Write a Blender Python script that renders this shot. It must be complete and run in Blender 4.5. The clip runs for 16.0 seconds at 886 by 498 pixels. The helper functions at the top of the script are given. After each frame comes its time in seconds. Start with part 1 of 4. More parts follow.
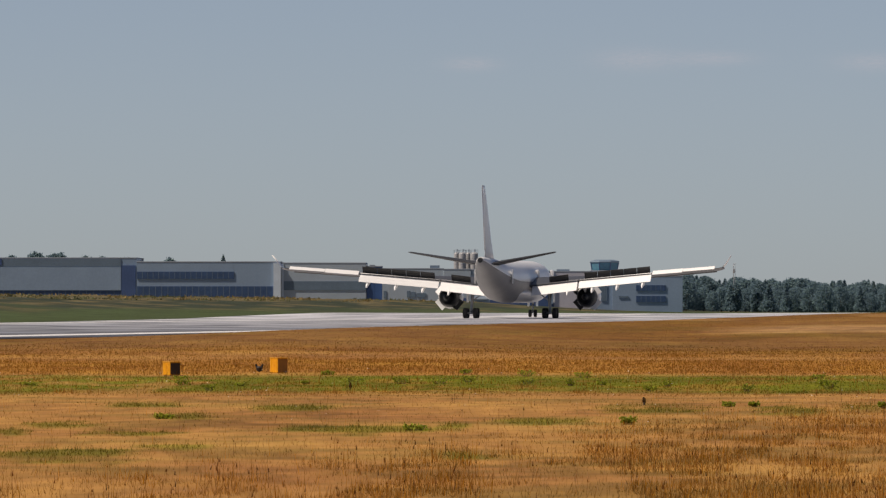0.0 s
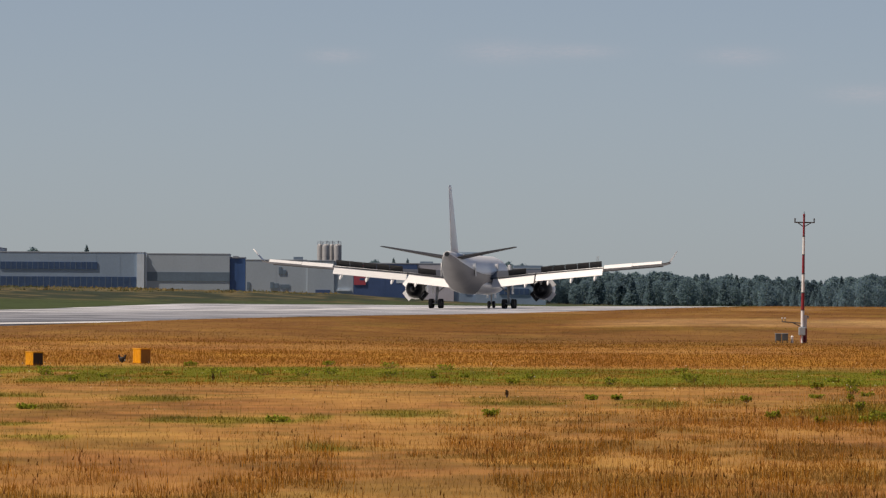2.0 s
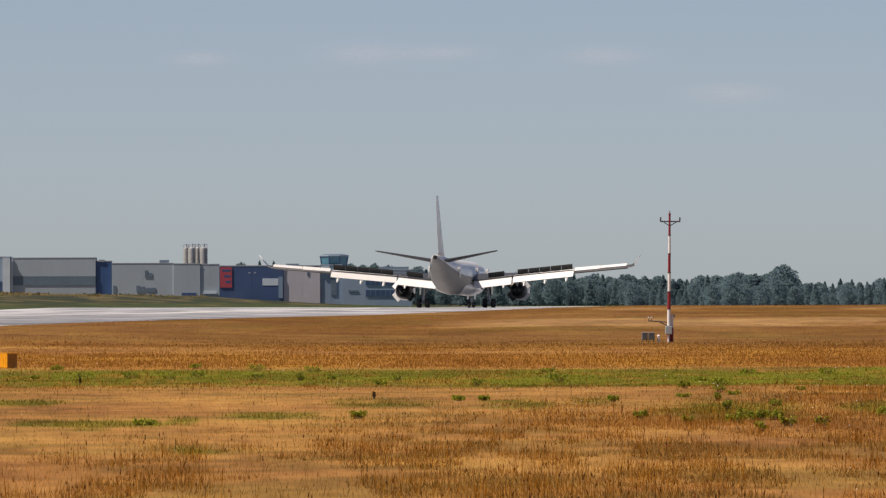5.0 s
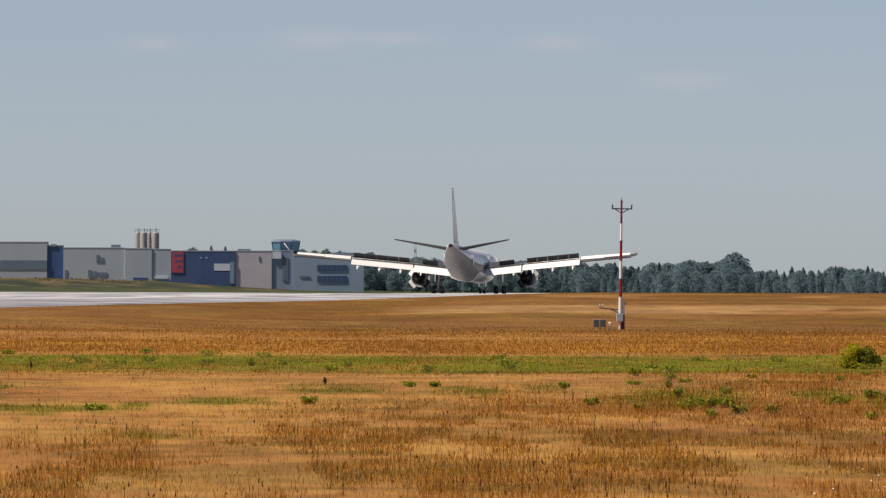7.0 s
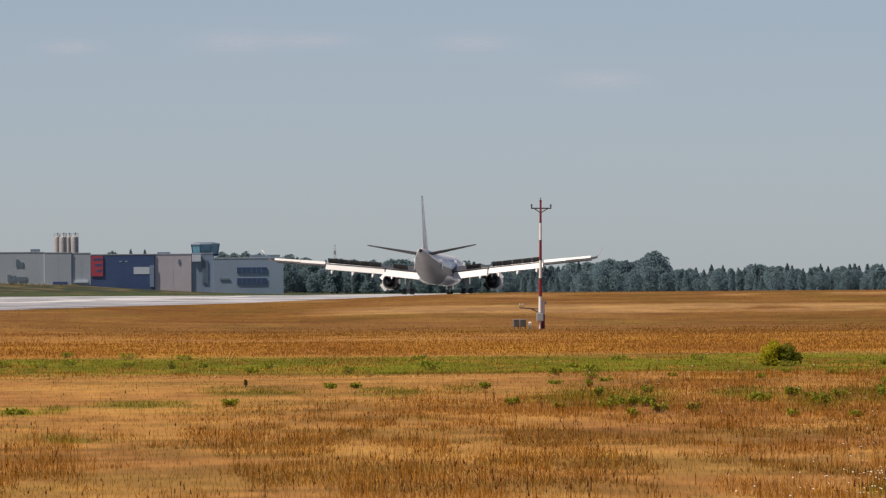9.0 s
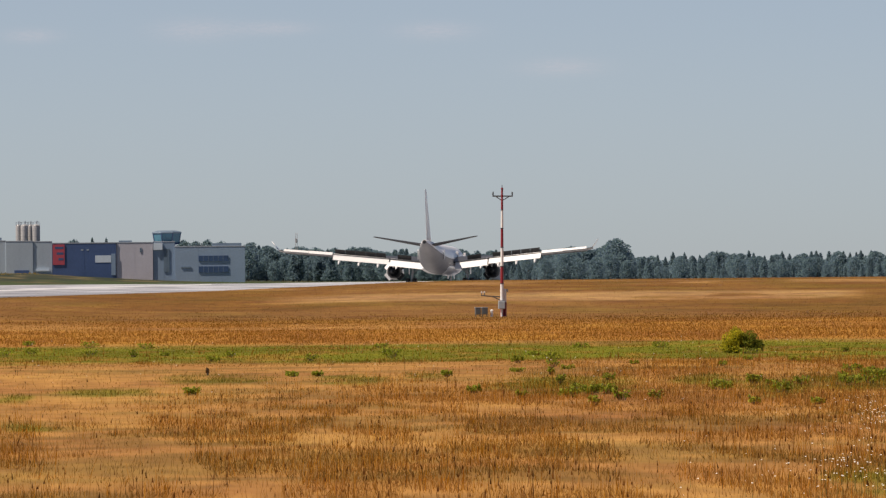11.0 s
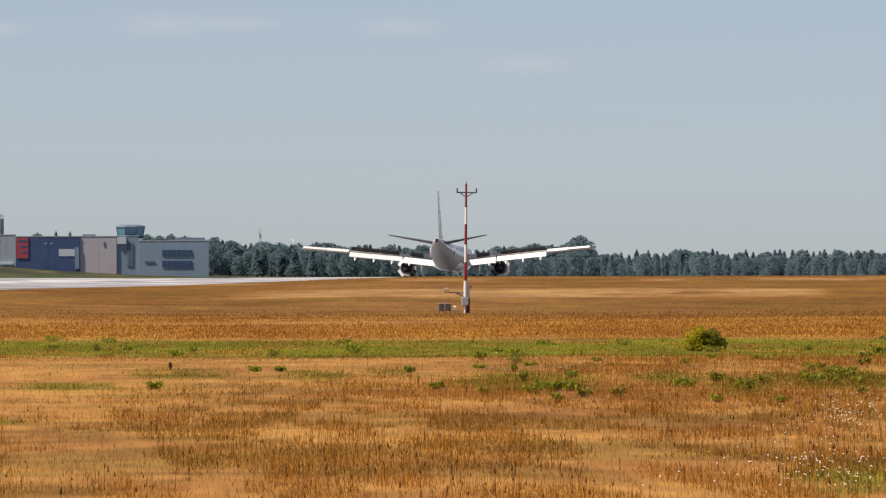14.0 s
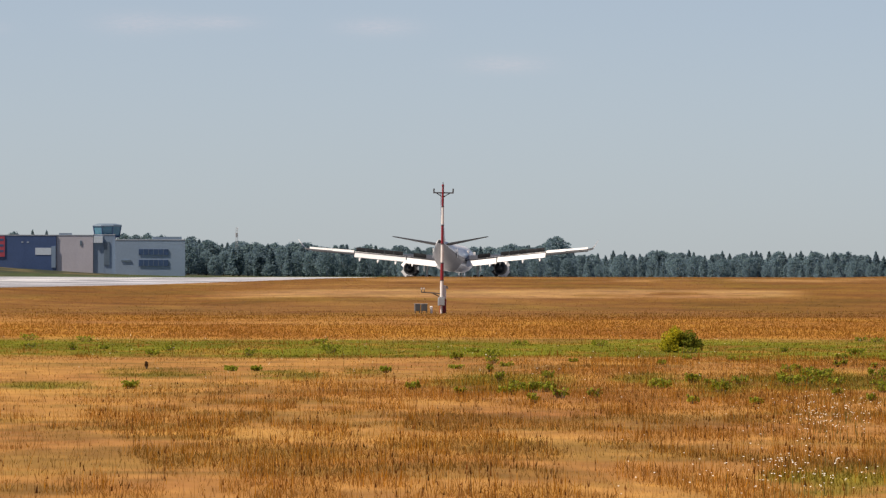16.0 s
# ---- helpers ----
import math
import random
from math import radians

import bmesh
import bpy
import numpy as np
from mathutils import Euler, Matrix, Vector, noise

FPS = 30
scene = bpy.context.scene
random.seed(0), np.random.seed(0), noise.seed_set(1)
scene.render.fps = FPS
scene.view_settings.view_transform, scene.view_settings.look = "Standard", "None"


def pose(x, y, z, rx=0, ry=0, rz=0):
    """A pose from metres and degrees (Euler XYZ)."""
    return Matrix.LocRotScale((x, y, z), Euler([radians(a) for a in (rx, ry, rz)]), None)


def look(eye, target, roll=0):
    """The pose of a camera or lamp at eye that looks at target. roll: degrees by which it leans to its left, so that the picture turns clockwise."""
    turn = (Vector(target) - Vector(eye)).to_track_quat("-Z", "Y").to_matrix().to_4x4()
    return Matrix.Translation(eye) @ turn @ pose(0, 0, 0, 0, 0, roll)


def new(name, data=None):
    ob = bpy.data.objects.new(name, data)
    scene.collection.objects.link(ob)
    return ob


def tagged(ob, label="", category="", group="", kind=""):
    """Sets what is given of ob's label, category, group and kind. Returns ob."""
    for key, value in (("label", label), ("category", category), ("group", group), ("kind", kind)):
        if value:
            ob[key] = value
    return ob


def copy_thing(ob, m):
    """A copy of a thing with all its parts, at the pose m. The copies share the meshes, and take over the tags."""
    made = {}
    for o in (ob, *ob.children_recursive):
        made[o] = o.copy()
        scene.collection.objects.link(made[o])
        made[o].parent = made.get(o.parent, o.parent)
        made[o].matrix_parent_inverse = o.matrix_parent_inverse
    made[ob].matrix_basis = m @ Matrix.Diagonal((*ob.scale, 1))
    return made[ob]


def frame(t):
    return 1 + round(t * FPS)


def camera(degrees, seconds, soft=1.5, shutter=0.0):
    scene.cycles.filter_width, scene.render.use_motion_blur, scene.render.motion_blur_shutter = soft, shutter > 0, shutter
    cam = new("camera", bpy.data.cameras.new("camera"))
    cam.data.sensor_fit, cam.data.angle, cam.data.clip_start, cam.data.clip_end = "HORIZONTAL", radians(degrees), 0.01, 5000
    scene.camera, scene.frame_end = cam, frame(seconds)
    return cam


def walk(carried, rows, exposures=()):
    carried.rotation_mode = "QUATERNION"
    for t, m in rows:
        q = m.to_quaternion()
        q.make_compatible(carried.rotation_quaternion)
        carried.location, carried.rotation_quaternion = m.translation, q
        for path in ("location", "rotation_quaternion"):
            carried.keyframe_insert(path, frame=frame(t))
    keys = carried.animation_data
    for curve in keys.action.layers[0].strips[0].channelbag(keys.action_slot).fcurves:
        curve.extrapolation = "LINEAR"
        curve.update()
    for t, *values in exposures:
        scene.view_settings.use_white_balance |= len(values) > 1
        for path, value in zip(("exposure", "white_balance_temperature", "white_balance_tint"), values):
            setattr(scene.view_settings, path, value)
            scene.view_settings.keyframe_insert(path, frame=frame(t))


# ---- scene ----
EYE = 2.06
LENS = 5.4405
TURNS = [
    (0.0, -0.0000, 0.3299, -0.000),
    (0.5, -0.2253, 0.3306, -0.035),
    (1.0, -0.4189, 0.3104, -0.067),
    (1.5, -0.6327, 0.2972, -0.292),
    (2.0, -0.8399, 0.2823, -0.310),
    (2.5, -1.0055, 0.3033, -0.142),
    (3.0, -1.1997, 0.3189, -0.032),
    (3.5, -1.2923, 0.2740, -0.051),
    (4.0, -1.4429, 0.2853, 0.007),
    (4.2, -1.4962, 0.3064, 0.036),
    (6.3, -1.8133, 0.2437, 0.253),
    (6.5, -1.8625, 0.2396, 0.046),
    (7.0, -1.9593, 0.2076, -0.134),
    (7.5, -2.0823, 0.1474, 0.054),
    (8.0, -2.2359, 0.1866, 0.347),
    (8.5, -2.3822, 0.2203, 0.463),
    (9.0, -2.4519, 0.2116, 0.420),
    (11.5, -2.7571, 0.1166, 0.476),
    (12.0, -2.8504, 0.1072, 0.336),
    (12.5, -2.8557, 0.1136, 0.269),
    (13.0, -2.8493, 0.1056, 0.203),
    (13.5, -2.8615, 0.0992, 0.137),
    (14.0, -2.9116, 0.1103, 0.123),
    (14.5, -2.9566, 0.0721, -0.088),
    (15.0, -2.9425, 0.0698, -0.136),
    (15.5, -2.9995, 0.1079, -0.169),
    (16.0, -3.0562, 0.1120, -0.113),
]
cam = camera(LENS, 16.0, soft=1.3)
walk(cam, [(t, pose(0, 0, EYE, 90 + pitch, roll, yaw)) for t, yaw, pitch, roll in TURNS],
     [(t, stops, 7620, 16) for t, stops in ((0.0, 0.08), (2.5, 0.11), (4.0, 0.21), (7.0, 0.32), (9.0, 0.30), (12.5, 0.46), (16.0, 0.52))])

# ---- light ----
SUN_AZ, SUN_EL = -106.0, 54.0      # degrees right of +y, degrees up
world = bpy.data.worlds.new("sky")
scene.world = world
world.use_nodes = True
wn, wl = world.node_tree.nodes, world.node_tree.links
sky = wn.new("ShaderNodeTexSky")
sky.sky_type, sky.sun_disc = "NISHITA", False
sky.sun_elevation, sky.sun_rotation = radians(SUN_EL), radians(SUN_AZ)
sky.air_density, sky.dust_density, sky.ozone_density = 0.36, 0.37, 1.1
wn["Background"].inputs["Strength"].default_value = 0.0805


def wmath(op, *values):
    k = wn.new("ShaderNodeMath")
    k.operation = op
    for i, v in enumerate(values):
        if isinstance(v, (int, float)):
            k.inputs[i].default_value = v
        else:
            wl.new(v, k.inputs[i])
    return k.outputs[0]


def thin_clouds():
    """Faint pinkish wisps low over the horizon."""
    co, sep = wn.new("ShaderNodeTexCoord"), wn.new("ShaderNodeSeparateXYZ")
    wl.new(co.outputs["Generated"], sep.inputs[0])
    ahead = wmath("MAXIMUM", sep.outputs[1], 0.01)
    bx, bz = wmath("DIVIDE", sep.outputs[0], ahead), wmath("DIVIDE", sep.outputs[2], ahead)
    vec, nz = wn.new("ShaderNodeCombineXYZ"), wn.new("ShaderNodeTexNoise")
    wl.new(wmath("MULTIPLY", bx, 230.0), vec.inputs[0]), wl.new(wmath("MULTIPLY", bz, 900.0), vec.inputs[1])
    nz.inputs["Detail"].default_value = 5
    wl.new(vec.outputs[0], nz.inputs["Vector"])
    total = 0.0
    for cx, cz, w, h in ((0.0206, 0.0261, 0.0042, 0.0011), (0.0463, 0.0258, 0.0040, 0.0009), (0.0030, 0.0256, 0.0028, 0.0007), (0.0600, 0.0218, 0.0042, 0.0009), (0.0290, 0.0262, 0.0040, 0.0007)):
        u = wmath("POWER", wmath("DIVIDE", wmath("SUBTRACT", bx, cx), w), 2)
        v = wmath("POWER", wmath("DIVIDE", wmath("SUBTRACT", bz, cz), h), 2)
        total = wmath("ADD", total, wmath("EXPONENT", wmath("MULTIPLY", wmath("ADD", u, v), -1.0)))
    veil = wmath("MULTIPLY", wmath("MULTIPLY", total, nz.outputs[0]), 0.26)
    mix = wn.new("ShaderNodeMix")
    mix.data_type, mix.blend_type = "RGBA", "MIX"
    wl.new(veil, mix.inputs[0]), wl.new(sky.outputs[0], mix.inputs[6])
    mix.inputs[7].default_value = (7.0, 6.5, 7.3, 1)
    return mix.outputs[2]


wl.new(thin_clouds(), wn["Background"].inputs[0])
sun = new("sun", bpy.data.lights.new("sun", "SUN"))
sun.data.energy, sun.data.angle, sun.data.color = 4.2, radians(0.5), (1.0, 0.97, 0.93)
a, e = radians(SUN_AZ), radians(SUN_EL)
sun.matrix_world = look(Vector((math.sin(a) * math.cos(e), math.cos(a) * math.cos(e), math.sin(e))) * 50, (0, 0, 0))


# ---- materials ----
def mat(name, color, rough=0.6, metal=0.0, var=0.18, scale=3.0, fine=40.0, bump=0.0, spec=0.5, tint=None, random_amount=0.0):
    """A principled material whose colour varies at two scales; with bump if wanted."""
    m = bpy.data.materials.new(name)
    m.use_nodes = True
    n, l = m.node_tree.nodes, m.node_tree.links
    b = n["Principled BSDF"]
    b.inputs["Roughness"].default_value, b.inputs["Metallic"].default_value = rough, metal
    b.inputs["Specular IOR Level"].default_value = spec
    co = n.new("ShaderNodeTexCoord")
    n1, n2 = n.new("ShaderNodeTexNoise"), n.new("ShaderNodeTexNoise")
    n1.inputs["Scale"].default_value, n2.inputs["Scale"].default_value = scale, fine
    n1.inputs["Detail"].default_value = n2.inputs["Detail"].default_value = 4
    for k in (n1, n2):
        l.new(co.outputs["Object"], k.inputs["Vector"])
    add = n.new("ShaderNodeMath")
    add.operation = "ADD"
    l.new(n1.outputs[0], add.inputs[0]), l.new(n2.outputs[0], add.inputs[1])
    ramp = n.new("ShaderNodeMapRange")
    ramp.inputs[1].default_value, ramp.inputs[2].default_value = 0.6, 1.4
    l.new(add.outputs[0], ramp.inputs[0])
    mix = n.new("ShaderNodeMix")
    mix.data_type = "RGBA"
    c2 = tint or tuple(c * (1 - var) for c in color)
    mix.inputs[6].default_value = (*[min(1, c * (1 + var * 0.5)) for c in color], 1)
    mix.inputs[7].default_value = (*c2, 1)
    l.new(ramp.outputs[0], mix.inputs[0])
    out = mix.outputs[2]
    if random_amount:
        info, hsv, mr = n.new("ShaderNodeObjectInfo"), n.new("ShaderNodeHueSaturation"), n.new("ShaderNodeMapRange")
        mr.inputs[3].default_value, mr.inputs[4].default_value = 1 - random_amount, 1 + random_amount
        l.new(info.outputs["Random"], mr.inputs[0]), l.new(mr.outputs[0], hsv.inputs["Value"])
        l.new(out, hsv.inputs["Color"])
        out = hsv.outputs[0]
    l.new(out, b.inputs["Base Color"])
    if bump:
        bp = n.new("ShaderNodeBump")
        bp.inputs["Strength"].default_value, bp.inputs["Distance"].default_value = bump, 0.02
        l.new(n2.outputs[0], bp.inputs["Height"]), l.new(bp.outputs[0], b.inputs["Normal"])
    return m


def leaf_mat(name, attr="tone", trans=0.25, rough=0.7):
    """Grass and leaves: colour from the mesh's own per-blade tone, some light passing through."""
    m = bpy.data.materials.new(name)
    m.use_nodes = True
    n, l = m.node_tree.nodes, m.node_tree.links
    b = n["Principled BSDF"]
    b.inputs["Roughness"].default_value = rough
    b.inputs["Specular IOR Level"].default_value = 0.2
    at = n.new("ShaderNodeAttribute")
    at.attribute_name = attr
    l.new(at.outputs["Color"], b.inputs["Base Color"])
    tr, mx = n.new("ShaderNodeBsdfTranslucent"), n.new("ShaderNodeMixShader")
    l.new(at.outputs["Color"], tr.inputs["Color"])
    mx.inputs[0].default_value = trans
    l.new(b.outputs[0], mx.inputs[1]), l.new(tr.outputs[0], mx.inputs[2])
    l.new(mx.outputs[0], n["Material Output"].inputs["Surface"])
    return m


M_WHITE = mat("aircraft_white_paint", (0.80, 0.80, 0.79), 0.28, var=0.05, scale=0.4, fine=6)
M_BELLY = mat("belly_shade_grey", (0.25, 0.25, 0.255), 0.6, var=0.12, scale=0.5, fine=8)
# wing, spoiler and tailplane greys are darkened to carry their shade
M_WING = mat("wing_shade_grey", (0.06, 0.062, 0.066), 0.4, var=0.12, scale=0.6, fine=9)
M_FLAP = mat("flap_white_paint", (0.84, 0.84, 0.82), 0.35, var=0.07, scale=0.8, fine=12)
M_COWL_SHADE = mat("cowl_and_shade_grey", (0.05, 0.05, 0.05), 0.55, var=0.3, scale=1.2, fine=14)
M_TAIL = mat("tailplane_shade_grey", (0.026, 0.027, 0.030), 0.6, var=0.15, scale=0.6, fine=9)
M_DARKMETAL = mat("dark_metal", (0.035, 0.037, 0.04), 0.45, metal=0.6, var=0.3)
M_STEEL = mat("gear_steel", (0.30, 0.31, 0.32), 0.4, metal=0.5, var=0.25)
M_TYRE = mat("tyre_rubber", (0.018, 0.018, 0.019), 0.8, var=0.3)
M_RIM = mat("rim_metal", (0.45, 0.45, 0.46), 0.35, metal=0.8, var=0.2)


def sheen_asphalt():
    """Asphalt with darker and polished stretches; mirage sheen is painted in as pale streaks."""
    m = mat("runway_asphalt", (0.24, 0.24, 0.235), 0.4, var=0.3, scale=0.2, fine=2.0)
    n, l = m.node_tree.nodes, m.node_tree.links
    b = n["Principled BSDF"]
    co, mp, nz = n.new("ShaderNodeTexCoord"), n.new("ShaderNodeMapping"), n.new("ShaderNodeTexNoise")
    mp.inputs["Rotation"].default_value[2] = radians(8)
    mp.inputs["Scale"].default_value = (0.10, 0.030, 1)
    nz.inputs["Scale"].default_value, nz.inputs["Detail"].default_value = 1.0, 7
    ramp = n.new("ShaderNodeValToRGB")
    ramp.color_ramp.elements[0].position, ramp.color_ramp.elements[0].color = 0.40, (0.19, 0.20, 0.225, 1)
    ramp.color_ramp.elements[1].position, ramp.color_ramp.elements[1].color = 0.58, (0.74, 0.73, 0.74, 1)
    mix = n.new("ShaderNodeMix")
    mix.data_type = "RGBA"
    mix.inputs[0].default_value = 0.75
    l.new(co.outputs["Object"], mp.inputs[0]), l.new(mp.outputs[0], nz.inputs["Vector"]), l.new(nz.outputs[0], ramp.inputs[0])
    l.new(b.inputs["Base Color"].links[0].from_socket, mix.inputs[6]), l.new(ramp.outputs[0], mix.inputs[7])
    # colour brightens with distance to hold the sky glare of the far stretch
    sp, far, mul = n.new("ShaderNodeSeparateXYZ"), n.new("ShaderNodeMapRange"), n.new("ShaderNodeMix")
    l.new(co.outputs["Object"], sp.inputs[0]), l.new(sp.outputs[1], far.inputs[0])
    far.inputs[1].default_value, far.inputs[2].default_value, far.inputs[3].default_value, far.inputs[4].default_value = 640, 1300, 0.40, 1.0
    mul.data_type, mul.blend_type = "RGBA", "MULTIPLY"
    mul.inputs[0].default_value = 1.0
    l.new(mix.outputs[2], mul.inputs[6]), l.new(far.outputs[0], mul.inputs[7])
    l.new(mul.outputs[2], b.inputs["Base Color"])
    rr = n.new("ShaderNodeMapRange")
    rr.inputs[1].default_value, rr.inputs[2].default_value, rr.inputs[3].default_value, rr.inputs[4].default_value = 0.35, 0.65, 0.6, 0.3
    l.new(nz.outputs[0], rr.inputs[0]), l.new(rr.outputs[0], b.inputs["Roughness"])
    return m


M_ASPHALT = sheen_asphalt()
M_LINE = mat("pale_strip_white", (0.7, 0.7, 0.68), 0.5, var=0.2, scale=1, fine=8)
# paints of the far halls are shifted blue to hold the distance haze
M_CLAD = mat("hazed_grey_cladding", (0.235, 0.325, 0.43), 0.45, var=0.12, scale=0.15, fine=2)
M_CLAD_L = mat("hazed_pale_cladding", (0.36, 0.43, 0.49), 0.45, var=0.12, scale=0.12, fine=2)
M_CLAD_B = mat("hazed_blue_cladding", (0.205, 0.29, 0.395), 0.45, var=0.12, scale=0.15, fine=2)
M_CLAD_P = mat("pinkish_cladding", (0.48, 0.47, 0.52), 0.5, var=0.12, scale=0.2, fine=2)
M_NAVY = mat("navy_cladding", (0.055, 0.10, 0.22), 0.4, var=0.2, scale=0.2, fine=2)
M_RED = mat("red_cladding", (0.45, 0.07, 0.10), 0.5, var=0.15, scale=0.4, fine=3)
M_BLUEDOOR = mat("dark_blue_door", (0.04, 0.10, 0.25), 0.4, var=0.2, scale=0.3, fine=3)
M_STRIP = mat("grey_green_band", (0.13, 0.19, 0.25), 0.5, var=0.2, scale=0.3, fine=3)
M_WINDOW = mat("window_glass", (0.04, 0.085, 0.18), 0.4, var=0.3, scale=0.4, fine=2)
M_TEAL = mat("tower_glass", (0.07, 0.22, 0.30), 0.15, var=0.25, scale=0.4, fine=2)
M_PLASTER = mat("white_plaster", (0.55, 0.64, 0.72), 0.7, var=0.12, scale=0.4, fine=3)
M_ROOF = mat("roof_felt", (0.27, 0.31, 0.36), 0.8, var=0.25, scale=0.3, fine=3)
M_SILO = mat("silo_metal", (0.42, 0.42, 0.42), 0.5, metal=0.1, var=0.2, scale=0.4, fine=3)
M_MASTRED = mat("mast_red_paint", (0.27, 0.02, 0.028), 0.4, var=0.2, scale=6, fine=60)
M_MASTWHITE = mat("mast_white_paint", (0.80, 0.79, 0.77), 0.4, var=0.1, scale=6, fine=60)
M_GALV = mat("galvanised_steel", (0.11, 0.11, 0.12), 0.45, metal=0.6, var=0.25, scale=6, fine=60)
M_CABINET = mat("cabinet_grey_paint", (0.35, 0.39, 0.42), 0.5, var=0.12, scale=5, fine=50)
M_CABDARK = mat("cabinet_dark_grey", (0.10, 0.115, 0.125), 0.5, var=0.15, scale=5, fine=50)
M_YELLOW = mat("marker_yellow_paint", (0.78, 0.37, 0.012), 0.45, var=0.2, scale=6, fine=40, tint=(0.58, 0.22, 0.008))
M_SIDESHADE_DARK = mat("shade_brown_panel", (0.05, 0.03, 0.02), 0.7, var=0.3, scale=8, fine=50)
M_SIDESHADE = mat("shade_ochre_panel", (0.30, 0.14, 0.02), 0.6, var=0.3, scale=8, fine=50)
M_BLACK = mat("black_plastic", (0.015, 0.013, 0.014), 0.6, var=0.3, scale=10, fine=60)
M_BARK = mat("bark", (0.10, 0.075, 0.055), 0.9, var=0.3, scale=2, fine=12)
M_LEAF = leaf_mat("tree_leaves", trans=0.5, rough=0.9)
M_GRASS = leaf_mat("grass_blades", trans=0.5)
M_FLOWER = mat("white_petals", (0.84, 0.80, 0.68), 0.7, var=0.1)
M_YFLOWER = mat("yellow_petals", (0.75, 0.42, 0.02), 0.7, var=0.15)


# ---- mesh helpers ----
def part(name, bm, material, parent=None, label="", smooth=False):
    me = bpy.data.meshes.new(name)
    bmesh.ops.recalc_face_normals(bm, faces=bm.faces)
    if smooth:
        for f in bm.faces:
            f.smooth = True
    bm.to_mesh(me)
    bm.free()
    me.materials.append(material)
    ob = new(name, me)
    ob.parent = parent
    return tagged(ob, label)


def raw(name, verts, faces, material, parent=None, tones=None, label=""):
    """A mesh from arrays: verts (n, 3), faces (m, k); tones: a colour a face."""
    me = bpy.data.meshes.new(name)
    verts, faces = np.asarray(verts, np.float32), np.asarray(faces, np.int32)
    m, k = faces.shape
    me.vertices.add(len(verts)), me.loops.add(m * k), me.polygons.add(m)
    me.vertices.foreach_set("co", verts.ravel())
    me.loops.foreach_set("vertex_index", faces.ravel())
    me.polygons.foreach_set("loop_start", np.arange(0, m * k, k, dtype=np.int32))
    if tones is not None:
        at = me.attributes.new("tone", "FLOAT_COLOR", "FACE")
        at.data.foreach_set("color", np.c_[tones, np.ones(m)].astype(np.float32).ravel())
    me.update(calc_edges=True)
    me.validate()
    me.materials.append(material)
    ob = new(name, me)
    ob.parent = parent
    return tagged(ob, label)


def box(x0, x1, y0, y1, z0, z1, bevel=0.0, bm=None, m=None):
    bm = bm or bmesh.new()
    s = Matrix.Translation(((x0 + x1) / 2, (y0 + y1) / 2, (z0 + z1) / 2)) @ Matrix.Diagonal((abs(x1 - x0), abs(y1 - y0), abs(z1 - z0), 1))
    r = bmesh.ops.create_cube(bm, size=1, matrix=(m @ s) if m else s)
    if bevel:
        bmesh.ops.bevel(bm, geom=list({e for v in r["verts"] for e in v.link_edges}), offset=bevel, segments=2, affect="EDGES", profile=0.5)
    return bm


def rod(p, q, r0, r1=None, n=12, bm=None):
    """A tapered cylinder from p to q."""
    bm = bm or bmesh.new()
    p, q = Vector(p), Vector(q)
    d = q - p
    m = Matrix.Translation((p + q) / 2) @ d.to_track_quat("Z", "Y").to_matrix().to_4x4()
    bmesh.ops.create_cone(bm, cap_ends=True, segments=n, radius1=r0, radius2=r0 if r1 is None else r1, depth=d.length, matrix=m)
    return bm


def loft(rings, close=True, bm=None):
    """Skin a list of rings with the same number of points; caps at both ends."""
    bm = bm or bmesh.new()
    vs = [[bm.verts.new(p) for p in r] for r in rings]
    n = len(rings[0])
    for a, b in zip(vs, vs[1:]):
        for i in range(n):
            bm.faces.new((a[i], a[(i + 1) % n], b[(i + 1) % n], b[i]))
    if close:
        bm.faces.new(vs[0]), bm.faces.new(vs[-1][::-1])
    return bm


def ring(x, y, z, ry, rz, n=28):
    return [(x, y + ry * math.cos(2 * math.pi * i / n), z + rz * math.sin(2 * math.pi * i / n)) for i in range(n)]


def foil(y, le, chord, z, thick, twist, n=9, upright=False):
    """An airfoil ring: le is the leading edge's x, chord runs to -x; z of the trailing edge."""
    pts = []
    for k in list(range(n)) + list(range(n - 2, 0, -1)):
        c = 0.5 - 0.5 * math.cos(math.pi * k / (n - 1))
        pts.append(c)
    out = []
    for j, c in enumerate(pts):
        up = j < n
        h = 5 * thick * (0.2969 * math.sqrt(c) - 0.126 * c - 0.3516 * c * c + 0.2843 * c ** 3 - 0.1015 * c ** 4) + 0.004
        h = h * (1.1 if up else -0.9)
        dx, dz = -c * chord, h * chord
        zz = z + dz + (1 - c) * chord * math.sin(radians(twist))
        out.append((le + dx, h * chord, y) if upright else (le + dx, y, zz))
    return out


def rnd(*shape):
    return np.random.random(shape)


UNIT = 16500.0


def across(b, d):
    """x at d metres ahead for a bearing b, counted in 1/16500 from an axis 784 to its left."""
    return (b - 784) / UNIT * d


def up(v, d):
    """z at d metres ahead for a slope counted down in 1/16500 from a line 536 above the level."""
    return EYE + (536 - v) / UNIT * d


# ---- ground ----
RW_P, RW_T = Vector((9.75, 1252.4)), radians(8.14)
RW_DIR, RW_LEFT = Vector((math.sin(RW_T), math.cos(RW_T))), Vector((-math.cos(RW_T), math.sin(RW_T)))
RW_S = [-1500, 0, 40, 100, 200, 265, 335, 440, 530, 670, 4000]
RW_Z = [-0.05, -0.03, 0.05, 0.12, 0.22, 0.28, 0.25, -0.28, -0.75, -0.90, -1.2]
RW_L0 = -62.0


